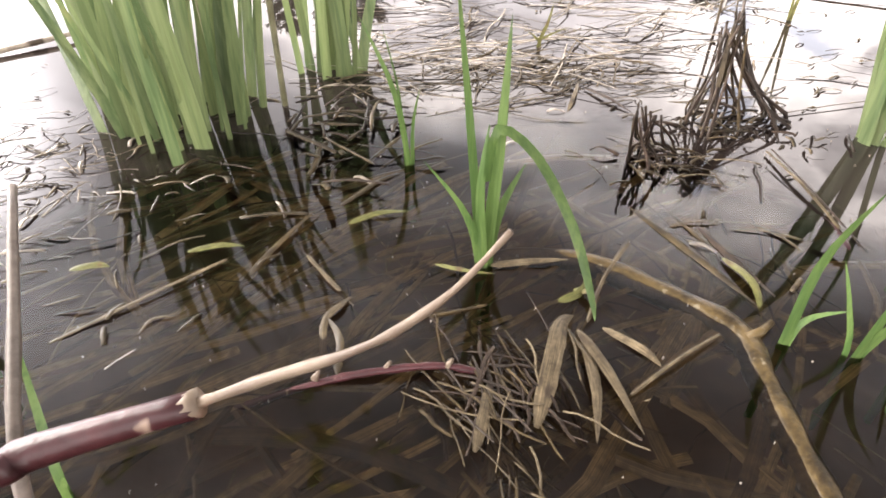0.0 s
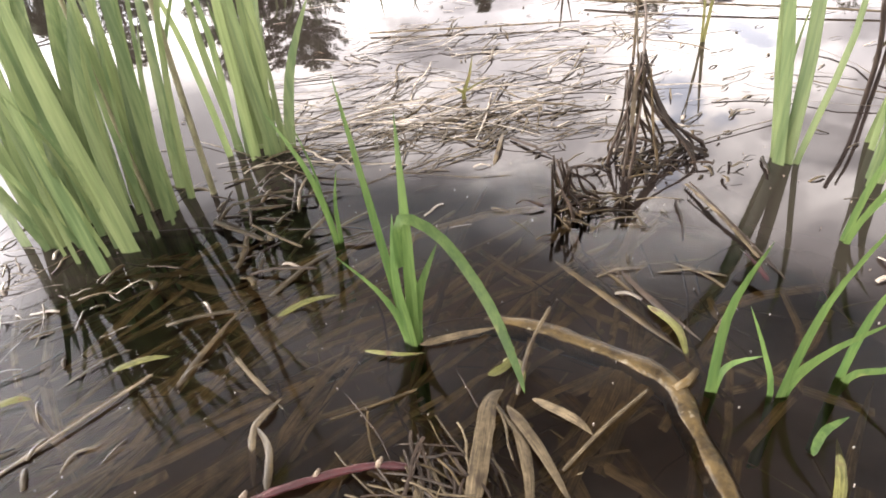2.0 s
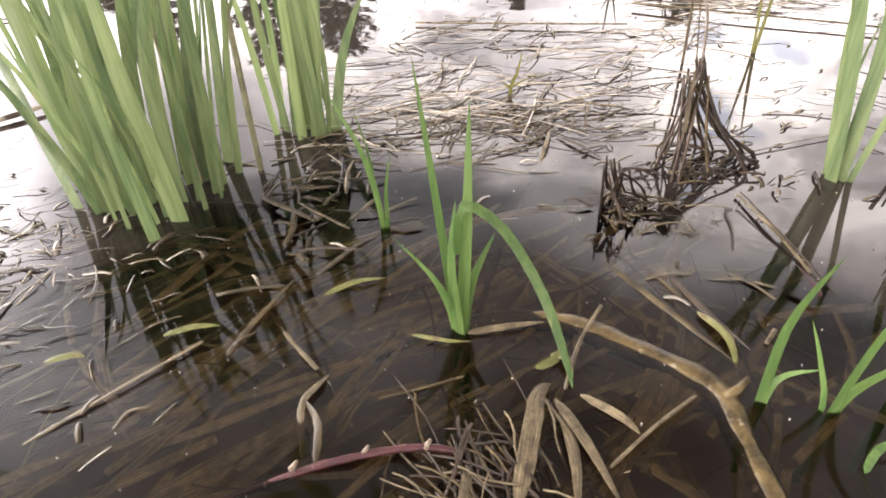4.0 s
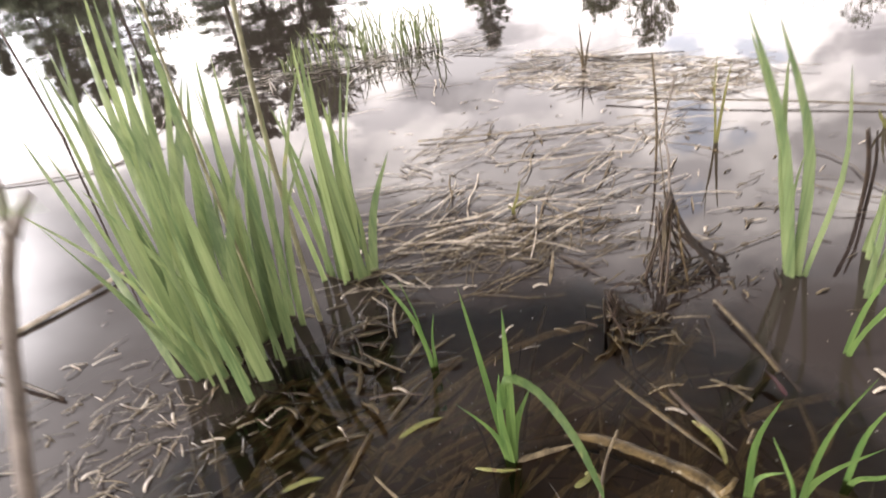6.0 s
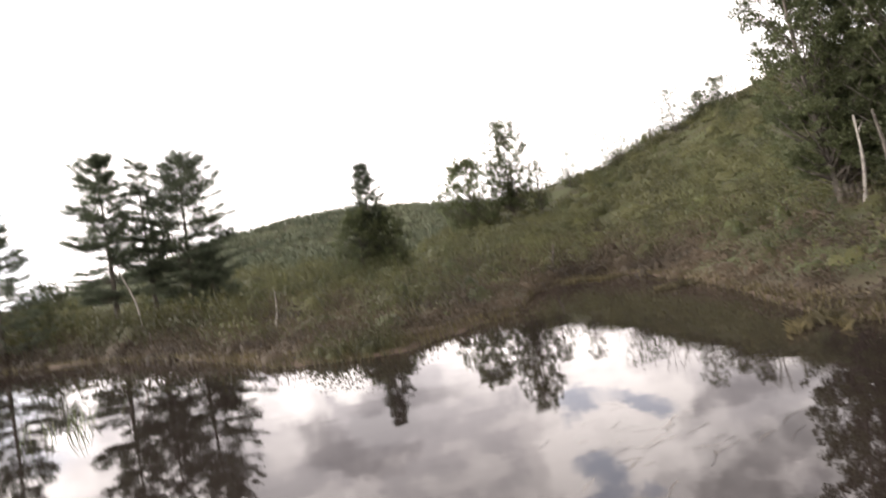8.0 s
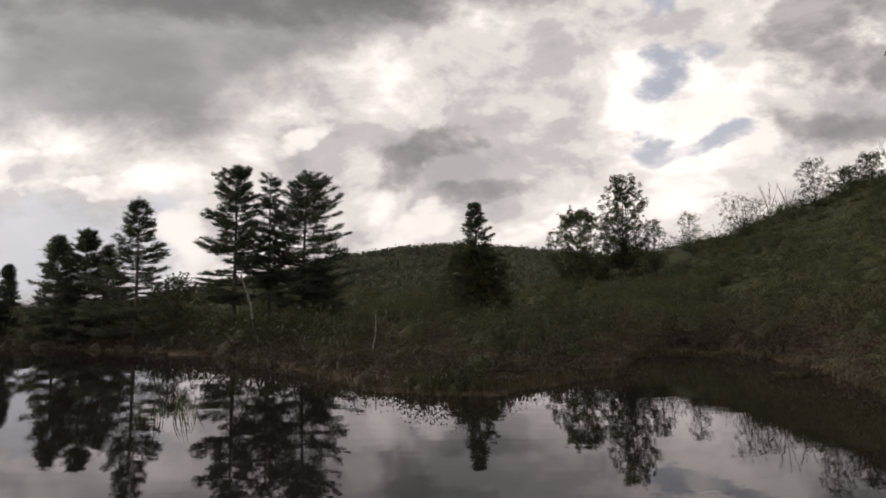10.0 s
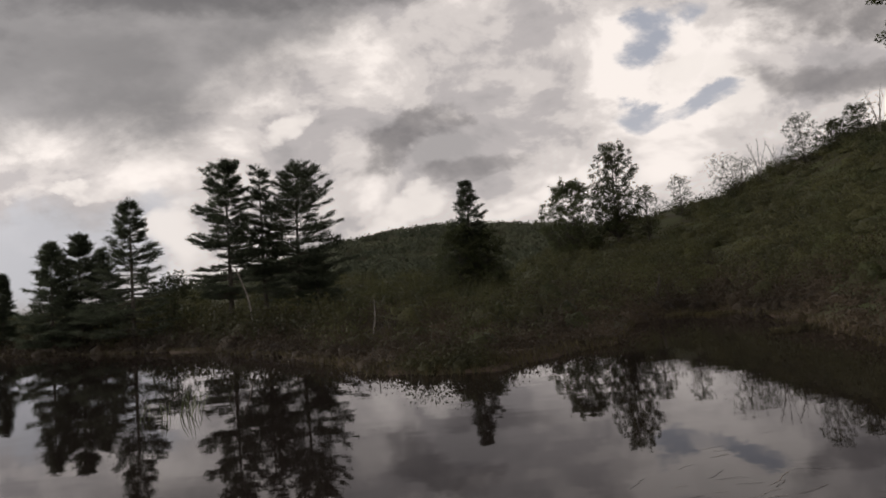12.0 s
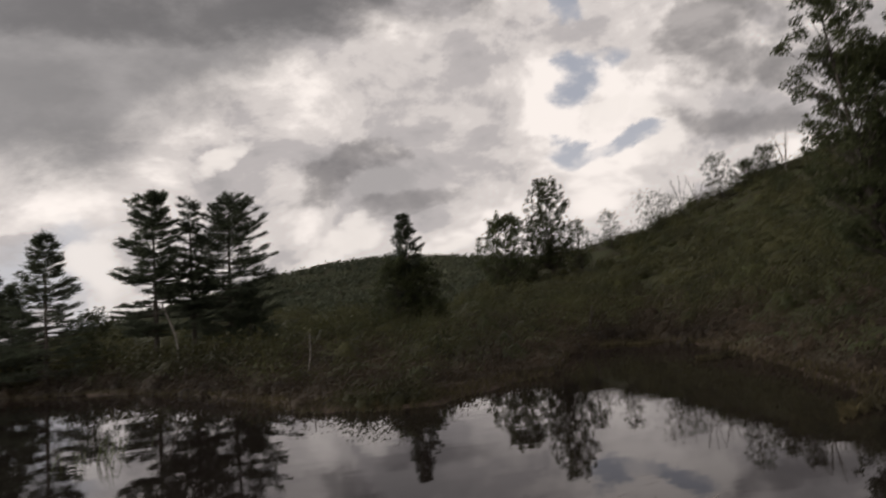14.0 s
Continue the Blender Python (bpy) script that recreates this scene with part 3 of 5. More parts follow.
def sword_leaf(owner, base, tip, width, mat, seed, bow=0.03, name="leaf", blunt=0.0, fold=0.16):
    """One upright leaf from the mud to its tip, bowed a little outwards."""
    rng = random.Random(seed)
    b, t = Vector(base), Vector(tip)
    side = Vector((t.x - b.x, t.y - b.y, 0))
    mid = b.lerp(t, 0.55) - side * 0.18 + Vector((rng.uniform(-bow, bow), rng.uniform(-bow, bow), 0)) * 0.5
    face = to_eye(b.x, b.y)
    face.rotate(Euler((0, 0, rng.uniform(-0.7, 0.7))))
    root = b + (b - mid) * 0.12
    root.z = -0.09
    ob = part(name, blade([root, b, mid, t], width, face, fold, 12, blunt, 0.5, rng.uniform(-0.4, 0.4)), mat, owner)
    lay_grain(ob.data, 12, 3)
    return ob


def iris_clump(rows, extra, centre, spread, height, label, seed):
    rng = random.Random(seed)
    owner = thing("iris_clump", label, "iris", "yellow flag clumps in the pond", (centre[0], centre[1], 0))
    for i, (bx, by, tx, ty, tz, w) in enumerate(rows):
        sword_leaf(owner, (bx, by, 0), (tx, ty, tz), w * 0.62, FLAG_PALE if i % 3 == 1 else FLAG, seed * 50 + i)
    for i in range(extra):
        a, q = rng.uniform(0, 6.28), math.sqrt(rng.random())
        x, y = centre[0] + spread[0] * q * math.cos(a), centre[1] + spread[1] * q * math.sin(a)
        h = height * rng.uniform(0.45, 0.95)
        tip = (x + (x - centre[0]) * 0.9 + rng.uniform(-0.05, 0.05), y + (y - centre[1]) * 0.5 + rng.uniform(-0.04, 0.06), h)
        sword_leaf(owner, (x, y, 0), tip, rng.choice((0.005, 0.007, 0.009, 0.015)) * rng.uniform(0.8, 1.2), FLAG if rng.random() < 0.7 else FLAG_PALE, seed * 50 + 100 + i)
    return owner


iris_clump([(-0.37, 0.58, -0.375, 0.585, 0.29, 0.021), (-0.355, 0.62, -0.37, 0.63, 0.33, 0.036), (-0.33, 0.69, -0.314, 0.728, 0.40, 0.024), (-0.36, 0.72, -0.31, 0.773, 0.37, 0.026),
            (-0.45, 0.65, -0.374, 0.752, 0.45, 0.028), (-0.44, 0.66, -0.374, 0.789, 0.42, 0.034), (-0.48, 0.67, -0.406, 0.75, 0.55, 0.026), (-0.49, 0.68, -0.462, 0.697, 0.51, 0.026),
            (-0.52, 0.72, -0.519, 0.721, 0.49, 0.014), (-0.56, 0.77, -0.584, 0.755, 0.36, 0.013), (-0.46, 0.65, -0.442, 0.637, 0.34, 0.018), (-0.44, 0.74, -0.402, 0.871, 0.40, 0.03),
            (-0.40, 0.76, -0.387, 0.876, 0.36, 0.026), (-0.33, 0.71, -0.305, 0.752, 0.34, 0.022)] + [(-0.44, 0.68, -0.407, 0.756, 0.47, 0.034),
            (-0.47, 0.70, -0.673, 1.025, 0.456, 0.034), (-0.45, 0.72, -0.60, 1.02, 0.50, 0.036), (-0.43, 0.73, -0.54, 0.98, 0.53, 0.036), (-0.48, 0.68, -0.64, 0.93, 0.44, 0.028),
            (-0.46, 0.74, -0.58, 1.10, 0.42, 0.030), (-0.41, 0.74, -0.48, 0.98, 0.50, 0.034), (-0.50, 0.66, -0.68, 0.86, 0.36, 0.022), (-0.44, 0.70, -0.52, 0.92, 0.55, 0.034)],
           42, (-0.40, 0.705), (0.095, 0.10), 0.47, "large clump of green sword-shaped flag leaves standing in water", 1)
iris_clump([(-0.22, 0.85, -0.219, 0.86, 0.385, 0.034), (-0.25, 0.85, -0.231, 0.86, 0.43, 0.032), (-0.28, 0.88, -0.283, 0.88, 0.33, 0.02), (-0.29, 0.9, -0.303, 0.897, 0.33, 0.018),
            (-0.23, 0.86, -0.213, 0.864, 0.335, 0.03), (-0.21, 0.86, -0.213, 0.859, 0.23, 0.014), (-0.26, 0.86, -0.226, 0.868, 0.415, 0.028)],
           9, (-0.25, 0.88), (0.05, 0.03), 0.40, "smaller tight clump of pale green flag leaves in water", 2)
iris_clump([(0.445, 0.66, 0.364, 0.717, 0.40, 0.026), (0.45, 0.67, 0.375, 0.724, 0.37, 0.024), (0.455, 0.66, 0.40, 0.70, 0.38, 0.026), (0.465, 0.655, 0.471, 0.652, 0.32, 0.012), (0.45, 0.675, 0.42, 0.70, 0.33, 0.02)],
           1, (0.452, 0.665), (0.012, 0.01), 0.3, "slender fan of flag leaves over a dark reflection", 3)


def shoots(label, rows, mat, seed, name="reed_shoot"):
    """A small plant of a few narrow leaves: rows of base, tip and width."""
    cx, cy = rows[0][0], rows[0][1]
    owner = thing(name, label, "reed", "young reed shoots", (cx, cy, 0))
    for i, (bx, by, tx, ty, tz, w) in enumerate(rows):
        sword_leaf(owner, (bx, by, 0), (tx, ty, tz), w * (0.6 if seed in (13, 14, 16, 18) else 0.95 if seed == 11 else 0.74), mat, seed * 20 + i, 0.012)
    return owner


young = shoots("bright green young reed with one leaf bent over the water",
               [(-0.02, 0.41, -0.010, 0.411, 0.22, 0.012), (-0.025, 0.415, -0.049, 0.418, 0.25, 0.008), (-0.025, 0.412, -0.074, 0.41, 0.106, 0.010), (-0.018, 0.412, 0.010, 0.42, 0.10, 0.010),
                (-0.022, 0.408, -0.022, 0.408, 0.14, 0.011), (-0.016, 0.416, -0.012, 0.42, 0.07, 0.008)], GRASS_NEAR, 11)
part("bent_leaf", blade([(-0.022, 0.405, 0.09), (-0.016, 0.40, 0.138), (0.015, 0.395, 0.118), (0.045, 0.37, 0.07), (0.062, 0.345, 0.022), (0.066, 0.335, 0.004)], 0.0095, (0.25, -0.5, 0.8), 0.15, 16, 0.0, 0.6), GRASS_NEAR, young)
shoots("thin reed shoot with three narrow green leaves", [(-0.105, 0.59, -0.148, 0.583, 0.17, 0.010), (-0.108, 0.59, -0.126, 0.587, 0.16, 0.004), (-0.10, 0.59, -0.089, 0.592, 0.094, 0.008)], GRASS_NEAR, 12)
shoots("leaning green blade with a short side leaf in dark water", [(0.208, 0.32, 0.224, 0.316, 0.143, 0.012), (0.211, 0.32, 0.234, 0.307, 0.048, 0.009), (0.25, 0.31, 0.228, 0.328, 0.078, 0.007)], GRASS_NEAR, 13)
shoots("spreading green blades rising at a slant from dark water",
       [(0.257, 0.308, 0.285, 0.292, 0.178, 0.013), (0.26, 0.31, 0.300, 0.28, 0.10, 0.012), (0.31, 0.32, 0.325, 0.31, 0.12, 0.010), (0.31, 0.315, 0.345, 0.29, 0.045, 0.010)], GRASS_NEAR, 14)
shoots("group of upright green reed blades in the pond", [(0.52, 0.60, 0.525, 0.61, 0.17, 0.015), (0.525, 0.59, 0.56, 0.60, 0.15, 0.014), (0.51, 0.585, 0.50, 0.59, 0.10, 0.010)], FLAG, 15)
shoots("short green blades tilting over the water", [(0.42, 0.49, 0.440, 0.47, 0.15, 0.011), (0.42, 0.485, 0.46, 0.46, 0.13, 0.010), (0.425, 0.49, 0.47, 0.48, 0.08, 0.009)], GRASS_NEAR, 16)
shoots("yellow-green reed blades beside dark stalks", [(0.58, 0.69, 0.592, 0.681, 0.15, 0.013), (0.57, 0.67, 0.56, 0.66, 0.13, 0.012), (0.585, 0.69, 0.62, 0.70, 0.12, 0.010)], FLAG_PALE, 17)
shoots("small tilted green blades at the pond's margin", [(0.54, 0.54, 0.558, 0.525, 0.07, 0.011), (0.55, 0.535, 0.60, 0.52, 0.09, 0.010)], GRASS_NEAR, 18)
shoots("yellowing sprout among floating straw", [(0.08, 1.0, 0.10, 1.0, 0.075, 0.008), (0.083, 1.0, 0.06, 0.99, 0.03, 0.008), (0.08, 1.005, 0.13, 1.0, 0.035, 0.006)], YELLOWED, 19)
shoots("pale shoot at the edge of the straw mat", [(0.47, 1.9, 0.455, 1.894, 0.17, 0.010), (0.475, 1.9, 0.50, 1.9, 0.13, 0.010), (0.465, 1.9, 0.44, 1.9, 0.09, 0.008)], STRAW, 20)
shoots("thin yellow shoot in the straw mat", [(0.57, 1.17, 0.56, 1.175, 0.21, 0.006), (0.572, 1.17, 0.59, 1.17, 0.18, 0.010), (0.568, 1.17, 0.545, 1.17, 0.17, 0.009)], YELLOWED, 21)
shoots("yellow sprout on a stalk beside the mat", [(0.90, 1.10, 0.92, 1.1, 0.09, 0.010), (0.90, 1.10, 0.87, 1.09, 0.05, 0.010), (0.905, 1.10, 0.97, 1.12, 0.12, 0.008)], YELLOWED, 22)
shoots("narrow green blade leaning at the near margin", [(-0.28, 0.18, -0.31, 0.235, 0.085, 0.008), (-0.275, 0.175, -0.25, 0.16, 0.05, 0.006)], GRASS_NEAR, 24)
shoots("green blade curling from the pond's margin", [(-0.42, 0.30, -0.44, 0.345, 0.10, 0.012), (-0.415, 0.29, -0.38, 0.22, 0.05, 0.010)], GRASS_NEAR, 23)


def dead_stem(label, points, r0, r1, mat, name="dead_stem", seed=0, forks=()):
    owner = thing(name, label, "dead stem", "", points[0])
    part("stem", tube(curve_points(points, 14), (r0, r1), 6, 0.12, seed), mat, owner)
    for i, f in enumerate(forks):
        part("twig", tube(curve_points(f, 8), (r1 * 1.1, r1 * 0.5), 5, 0.12, seed + i + 1), mat, owner)
    return owner


dead_stem("pair of dark broken reed stalks standing in water", [(0.65, 0.81, -0.08), (0.652, 0.81, 0.06), (0.64, 0.817, 0.145)], 0.004, 0.0035, STRAW_DARK, "dead_reed_stalk", 4, [[(0.66, 0.81, -0.05), (0.662, 0.81, 0.07), (0.655, 0.815, 0.14)]])
dead_stem("thin dry stalk rising from the straw mat", [(0.42, 1.13, -0.05), (0.418, 1.13, 0.1), (0.407, 1.135, 0.235)], 0.003, 0.002, STRAW, "dead_reed_stalk", 5)
dead_stem("bare forked stick leaning out of the pond", [(-1.48, 2.24, -0.1), (-1.47, 2.2, 0.1), (-1.43, 2.1, 0.5), (-1.40, 2.02, 0.83)], 0.0055, 0.003, TWIG, "leaning_stick", 6,
          [[(-1.40, 2.02, 0.8), (-1.36, 2.05, 0.92)], [(-1.41, 2.04, 0.74), (-1.32, 2.08, 0.86)]])
dead_stem("thin curved twig lying on the water", [(-1.5, 1.75, 0.004), (-1.2, 1.72, 0.006), (-1.05, 1.78, 0.004), (-0.98, 1.95, 0.03), (-0.93, 2.1, 0.16)], 0.003, 0.002, TWIG, "fallen_twig", 7)
dead_stem("pale straight stick lying half in the water", [(-0.95, 0.79, 0.003), (-0.84, 0.9, 0.006), (-0.73, 1.02, 0.01)], 0.006, 0.004, MAT_STRAW, "fallen_stick", 8)
dead_stem("thin grey stem standing close to the bank", [(-0.165, 0.062, -0.05), (-0.160, 0.068, 0.12), (-0.1541, 0.0719, 0.1902), (-0.178, 0.12, 0.21), (-0.2009, 0.1671, 0.2263)], 0.0030, 0.0014, TWIG, "dead_reed_stalk", 13)
dead_stem("dark wet stick lying on pond litter", [(-0.98, 0.80, 0.01), (-0.83, 0.73, 0.012), (-0.68, 0.65, 0.004)], 0.004, 0.003, STRAW_DARK, "fallen_stick", 9)
dead_stem("long dry reed lying across the straw mat", [(0.44, 1.56, 0.012), (0.62, 1.43, 0.014), (0.85, 1.28, 0.012), (1.05, 1.14, 0.006)], 0.0028, 0.002, STRAW, "fallen_reed", 10)
dead_stem("long pale reed lying on the water", [(-0.10, 1.49, 0.006), (0.1, 1.44, 0.008), (0.38, 1.38, 0.010)], 0.0024, 0.0018, STRAW, "fallen_reed", 11)
dead_stem("dark reed lying beyond the straw mat", [(0.53, 2.0, 0.006), (0.66, 1.94, 0.008), (0.80, 1.89, 0.006)], 0.0028, 0.0022, STRAW_DARK, "fallen_reed", 12)


def sunken_log():
    owner = thing("sunken_branch", "bent brown branch lying just awash in the pond", "branch", "", (0.18, 0.34, 0))
    line = curve_points([(-0.16, 0.395, -0.03), (-0.02, 0.43, -0.013), (0.06, 0.430, -0.0095), (0.12, 0.395, -0.0085), (0.180, 0.34, -0.0080), (0.184, 0.29, -0.0094), (0.185, 0.22, -0.0102), (0.190, 0.06, -0.011)], 40)
    part("bough", tube(line, [0.0090 + 0.0030 * min(i / 20, 1) for i in range(40)], 10, 0.09, 5), LOG, owner)
    part("stub", tube([(0.183, 0.325, 0.0), (0.195, 0.33, 0.004), (0.205, 0.338, 0.006)], (0.004, 0.003), 7, 0.2, 6), LOG, owner)


sunken_log()


def red_twig():
    owner = thing("red_twig", "red-barked twig with a peeled pale branch, held clear of the water", "twig", "", (-0.42, -0.02, -0.05))
    stem = part("red_stem", tube(curve_points([(-0.42, -0.02, -0.05), (-0.34, -0.01, 0.12), (-0.19, 0.017, 0.238), (-0.1184, 0.0402, 0.2516), (-0.1076, 0.0453, 0.2538), (-0.0830, 0.0519, 0.2584)], 22), (0.0040, 0.0024), 10, 0.05, 1), RED_BARK, owner)
    part("peeled_branch", tube(curve_points([(-0.0842, 0.0516, 0.2582), (-0.0704, 0.0521, 0.2648), (-0.0545, 0.0503, 0.2743), (-0.0433, 0.0493, 0.2846), (-0.0355, 0.0484, 0.2961)], 20), (0.0011, 0.0004), 9, 0.2, 2), PEELED, owner, "pale peeled wood")
    part("bark_ring", tube([(-0.0854, 0.0513, 0.2580), (-0.0821, 0.0520, 0.2588)], 0.0024, 10, 0.15, 3), PEELED, stem)
    low = thing("red_twig", "peeling red twig lying in the water", "twig", "", (-0.10, 0.28, 0))
    stem = part("red_stem", tube(curve_points([(-0.24, 0.24, -0.02), (-0.18, 0.258, -0.006), (-0.12, 0.274, 0.003), (-0.06, 0.283, 0.006), (-0.025, 0.281, 0.002)], 30), (0.0032, 0.0026), 9, 0.16, 4), RED_BARK, low)
    for i, (x, y) in enumerate(((-0.145, 0.268), (-0.095, 0.279), (-0.05, 0.283))):
        part("bud", tube([(x, y, 0.005), (x + 0.004, y + 0.003, 0.011)], (0.003, 0.0012), 6, 0.1, i), PEELED, stem)


red_twig()


def tussock(label, centre, ring, top, height, count, seed):
    """Dead stems leaning together to a tied-looking top."""
    rng = random.Random(seed)
    owner = thing("dead_tussock", label, "tussock", "dead tussocks in the pond", (centre[0], centre[1], 0))
    for i in range(count):
        a = rng.uniform(0, 6.28)
        q = ring * rng.uniform(0.5, 1.1)
        b = Vector((centre[0] + q * math.cos(a), centre[1] + q * math.sin(a) * 0.8, -0.05))
        t = Vector((top[0] + rng.uniform(-0.014, 0.014), top[1] + rng.uniform(-0.014, 0.014), height * rng.uniform(0.8, 1.06)))
        m = b.lerp(t, 0.5) + Vector((b.x - t.x, b.y - t.y, 0)) * rng.uniform(-0.18, 0.12)
        m.z = height * rng.uniform(0.3, 0.5)
        part("stem", tube(curve_points([b, (b.x, b.y, 0.004), m, t], 9), (rng.uniform(0.0014, 0.0030), 0.0014), 5, 0.25, seed + i), STRAW_DARK if i % 6 else STRAW_WET, owner)
    for i in range(count // 2):
        a, q = rng.uniform(0, 6.28), ring * rng.uniform(0.5, 1.3)
        b = Vector((centre[0] + q * math.cos(a), centre[1] + q * math.sin(a) * 0.7, 0.004))
        t = b + Vector((rng.uniform(-0.06, 0.06), rng.uniform(-0.03, 0.03), rng.uniform(-0.006, 0.004)))
        part("root", tube(curve_points([b, b.lerp(t, 0.5) + Vector((rng.uniform(-0.01, 0.01), 0, rng.uniform(0, 0.008))), t], 6), (0.0022, 0.0010), 5, 0.2, seed + 60 + i), STRAW_DARK if i % 3 else STRAW_WET, owner)
    return owner


big = tussock("dead brown stems drawn together into a tent over the water", (0.305, 0.715), 0.070, (0.285, 0.745), 0.125, 26, 7)
part("twig", tube(curve_points([(0.29, 0.74, 0.12), (0.31, 0.80, 0.165), (0.325, 0.86, 0.19), (0.37, 0.93, 0.25)], 10), (0.0022, 0.0012), 5, 0.1, 3), TWIG, big)
part("twig", tube(curve_points([(0.285, 0.745, 0.12), (0.287, 0.78, 0.2), (0.284, 0.8, 0.24)], 8), (0.0011, 0.0006), 5, 0.1, 4), STRAW, big)
part("dry_blade", blade([(0.272, 0.71, 0.05), (0.276, 0.722, 0.085), (0.282, 0.737, 0.126)], 0.006, (-0.2, -1, 0.2), 0.2, 8), STRAW, big)
part("flared_sheath", blade([(0.375, 0.70, 0.0), (0.335, 0.72, 0.03), (0.305, 0.74, 0.09), (0.292, 0.745, 0.122)], 0.006, (0.3, -1, 0.5), 0.4, 9), STRAW_DARK, big)
tussock("small knot of drooping dead stems", (0.178, 0.615), 0.036, (0.158, 0.602), 0.068, 12, 9)


# ---- floating and sunken drift ----
def inside(x, y, ring):
    hit = False
    for (x0, y0), (x1, y1) in zip(ring, ring[1:] + ring[:1]):
        if (y0 > y) != (y1 > y) and x < (x1 - x0) * (y - y0) / (y1 - y0) + x0:
            hit = not hit
    return hit


def straw_mesh(length, width, curl, seed, mat):
    rng = random.Random(seed)
    pts = curve_points([(-length / 2, 0, 0), (-length / 6, rng.uniform(-curl, curl) * length, rng.uniform(0, 0.003)), (length / 5, rng.uniform(-curl, curl) * length, 0.002), (length / 2, 0, 0)], 7)
    v, f = stalk(pts, width, 6, rng.uniform(0.10, 0.35), seed)
    me = mesh_of("straw", v, f, mat, False)
    lay_grain(me, 6, 4)
    return me


MAT_RINGS = ([(-0.24, 1.23), (-0.1, 1.29), (-0.08, 1.49), (0.03, 1.54), (0.14, 1.43), (0.31, 1.38), (0.58, 1.42), (0.53, 1.05), (0.30, 0.99), (0.21, 0.9), (-0.06, 0.82), (-0.19, 0.76), (-0.24, 0.96)],
             [(0.2, 2.0), (0.35, 2.25), (0.5, 2.17), (0.97, 1.64), (0.8, 1.45), (0.59, 1.38), (0.55, 1.58), (0.22, 1.85)])


def straw_mat():
    rng = random.Random(5)
    kinds = [straw_mesh(rng.choice((0.05, 0.08, 0.12, 0.16, 0.21, 0.27)), rng.uniform(0.0026, 0.0050), 0.06, i, (MAT_STRAW, MAT_STRAW, STRAW, MAT_STRAW)[i % 4]) for i in range(28)]
    owner = tagged(new("straw_mat"), "floating mat of broken dry reed stems", "straw", kind="stuff")
    rest = []
    made = 0
    while made < 520:
        x, y = rng.uniform(-0.3, 1.1), rng.uniform(0.75, 2.3)
        near, far = inside(x, y, MAT_RINGS[0]), inside(x, y, MAT_RINGS[1])
        if not near and not far and rng.random() > 0.03:
            continue
        if near and rng.random() < 0.45:
            continue
        lobe = 0.8 if far else 0.55 if near else 0.1
        turn = rng.gauss(0.0, 0.5) + (0.22 if near else -0.38)
        lay = Matrix.LocRotScale((x, y, 0.002 + 0.007 * lobe * rng.random()), Euler((rng.uniform(-0.4, 0.4), rng.uniform(-0.05, 0.05), turn)), (1.0, 1.25, 1.25) if far else None)
        me = rng.choice(kinds)
        if made < 290:
            ob = new("straw", me)
            ob.parent = owner
            ob.matrix_basis = lay
        else:
            rest.append(([lay @ v.co for v in me.vertices], [tuple(p.vertices) for p in me.polygons]))
        made += 1
    ob = part("loose_straw", join(*rest[:110]), MAT_STRAW, owner)
    ob = part("loose_straw", join(*rest[110:]), STRAW_WET, owner)


straw_mat()


def drift(name, label, count, spot, lengths, widths, depth, mats, seed, flat=0.0, pieces=True):
    """Bits of reed strewn by spot(rng) -> x, y, angle."""
    rng = random.Random(seed)
    owner = tagged(new(name), label, "plant litter", kind="stuff")
    per = {}
    kinds = [[straw_mesh(rng.uniform(*lengths), rng.uniform(*widths), 0.07, seed + i * 7 + k, m) for i in range(7)] for k, m in enumerate(mats)]
    for i in range(count):
        x, y, a = spot(rng)
        lay = Matrix.LocRotScale((x, y, rng.uniform(*depth)), Euler((rng.uniform(-0.15, 0.15), rng.gauss(0, flat), a)), None)
        me = rng.choice(rng.choice(kinds))
        if pieces:
            ob = new("reed_bit", me)
            ob.parent, ob.matrix_basis = owner, lay
        else:
            per.setdefault(me.materials[0].name, []).append(([lay @ v.co for v in me.vertices], [tuple(p.vertices) for p in me.polygons]))
    for k, m in enumerate(mats):
        if m.name in per:
            part("litter", join(*per[m.name]), m, owner)
    return owner


drift("sunken_reeds", "broad brown rotting reeds lying just under water", 120, lambda r: (r.uniform(-0.42, 0.24), r.uniform(0.10, 0.58), r.gauss(0.65, 0.28) if r.random() < 0.82 else r.gauss(-0.8, 0.4)), (0.14, 0.42), (0.006, 0.015), (-0.016, -0.008), (SUNKEN, SUNKEN, STRAW_WET), 21, 0.003)
drift("sunken_stems", "thin brown stems tangled under the water", 130, lambda r: (r.uniform(-0.45, 0.42), r.uniform(0.10, 0.64), r.uniform(0, 3.14)), (0.05, 0.22), (0.0012, 0.004), (-0.020, -0.006), (SUNKEN, STRAW_WET, STRAW_DARK), 26, 0.01)
drift("floating_straw", "broken pale straws scattered over the pond", 230, lambda r: (r.gauss(0.16, 0.24), 0.80 + abs(r.gauss(0, 0.16)), r.gauss(0.25, 0.6)) if r.random() < 0.5 else (r.gauss(-0.60, 0.11), r.gauss(0.52, 0.13), r.gauss(0.6, 0.7)), (0.012, 0.10), (0.0012, 0.0034), (0.0, 0.004), (MAT_STRAW, STRAW, STRAW_WET), 28, 0.03, False)
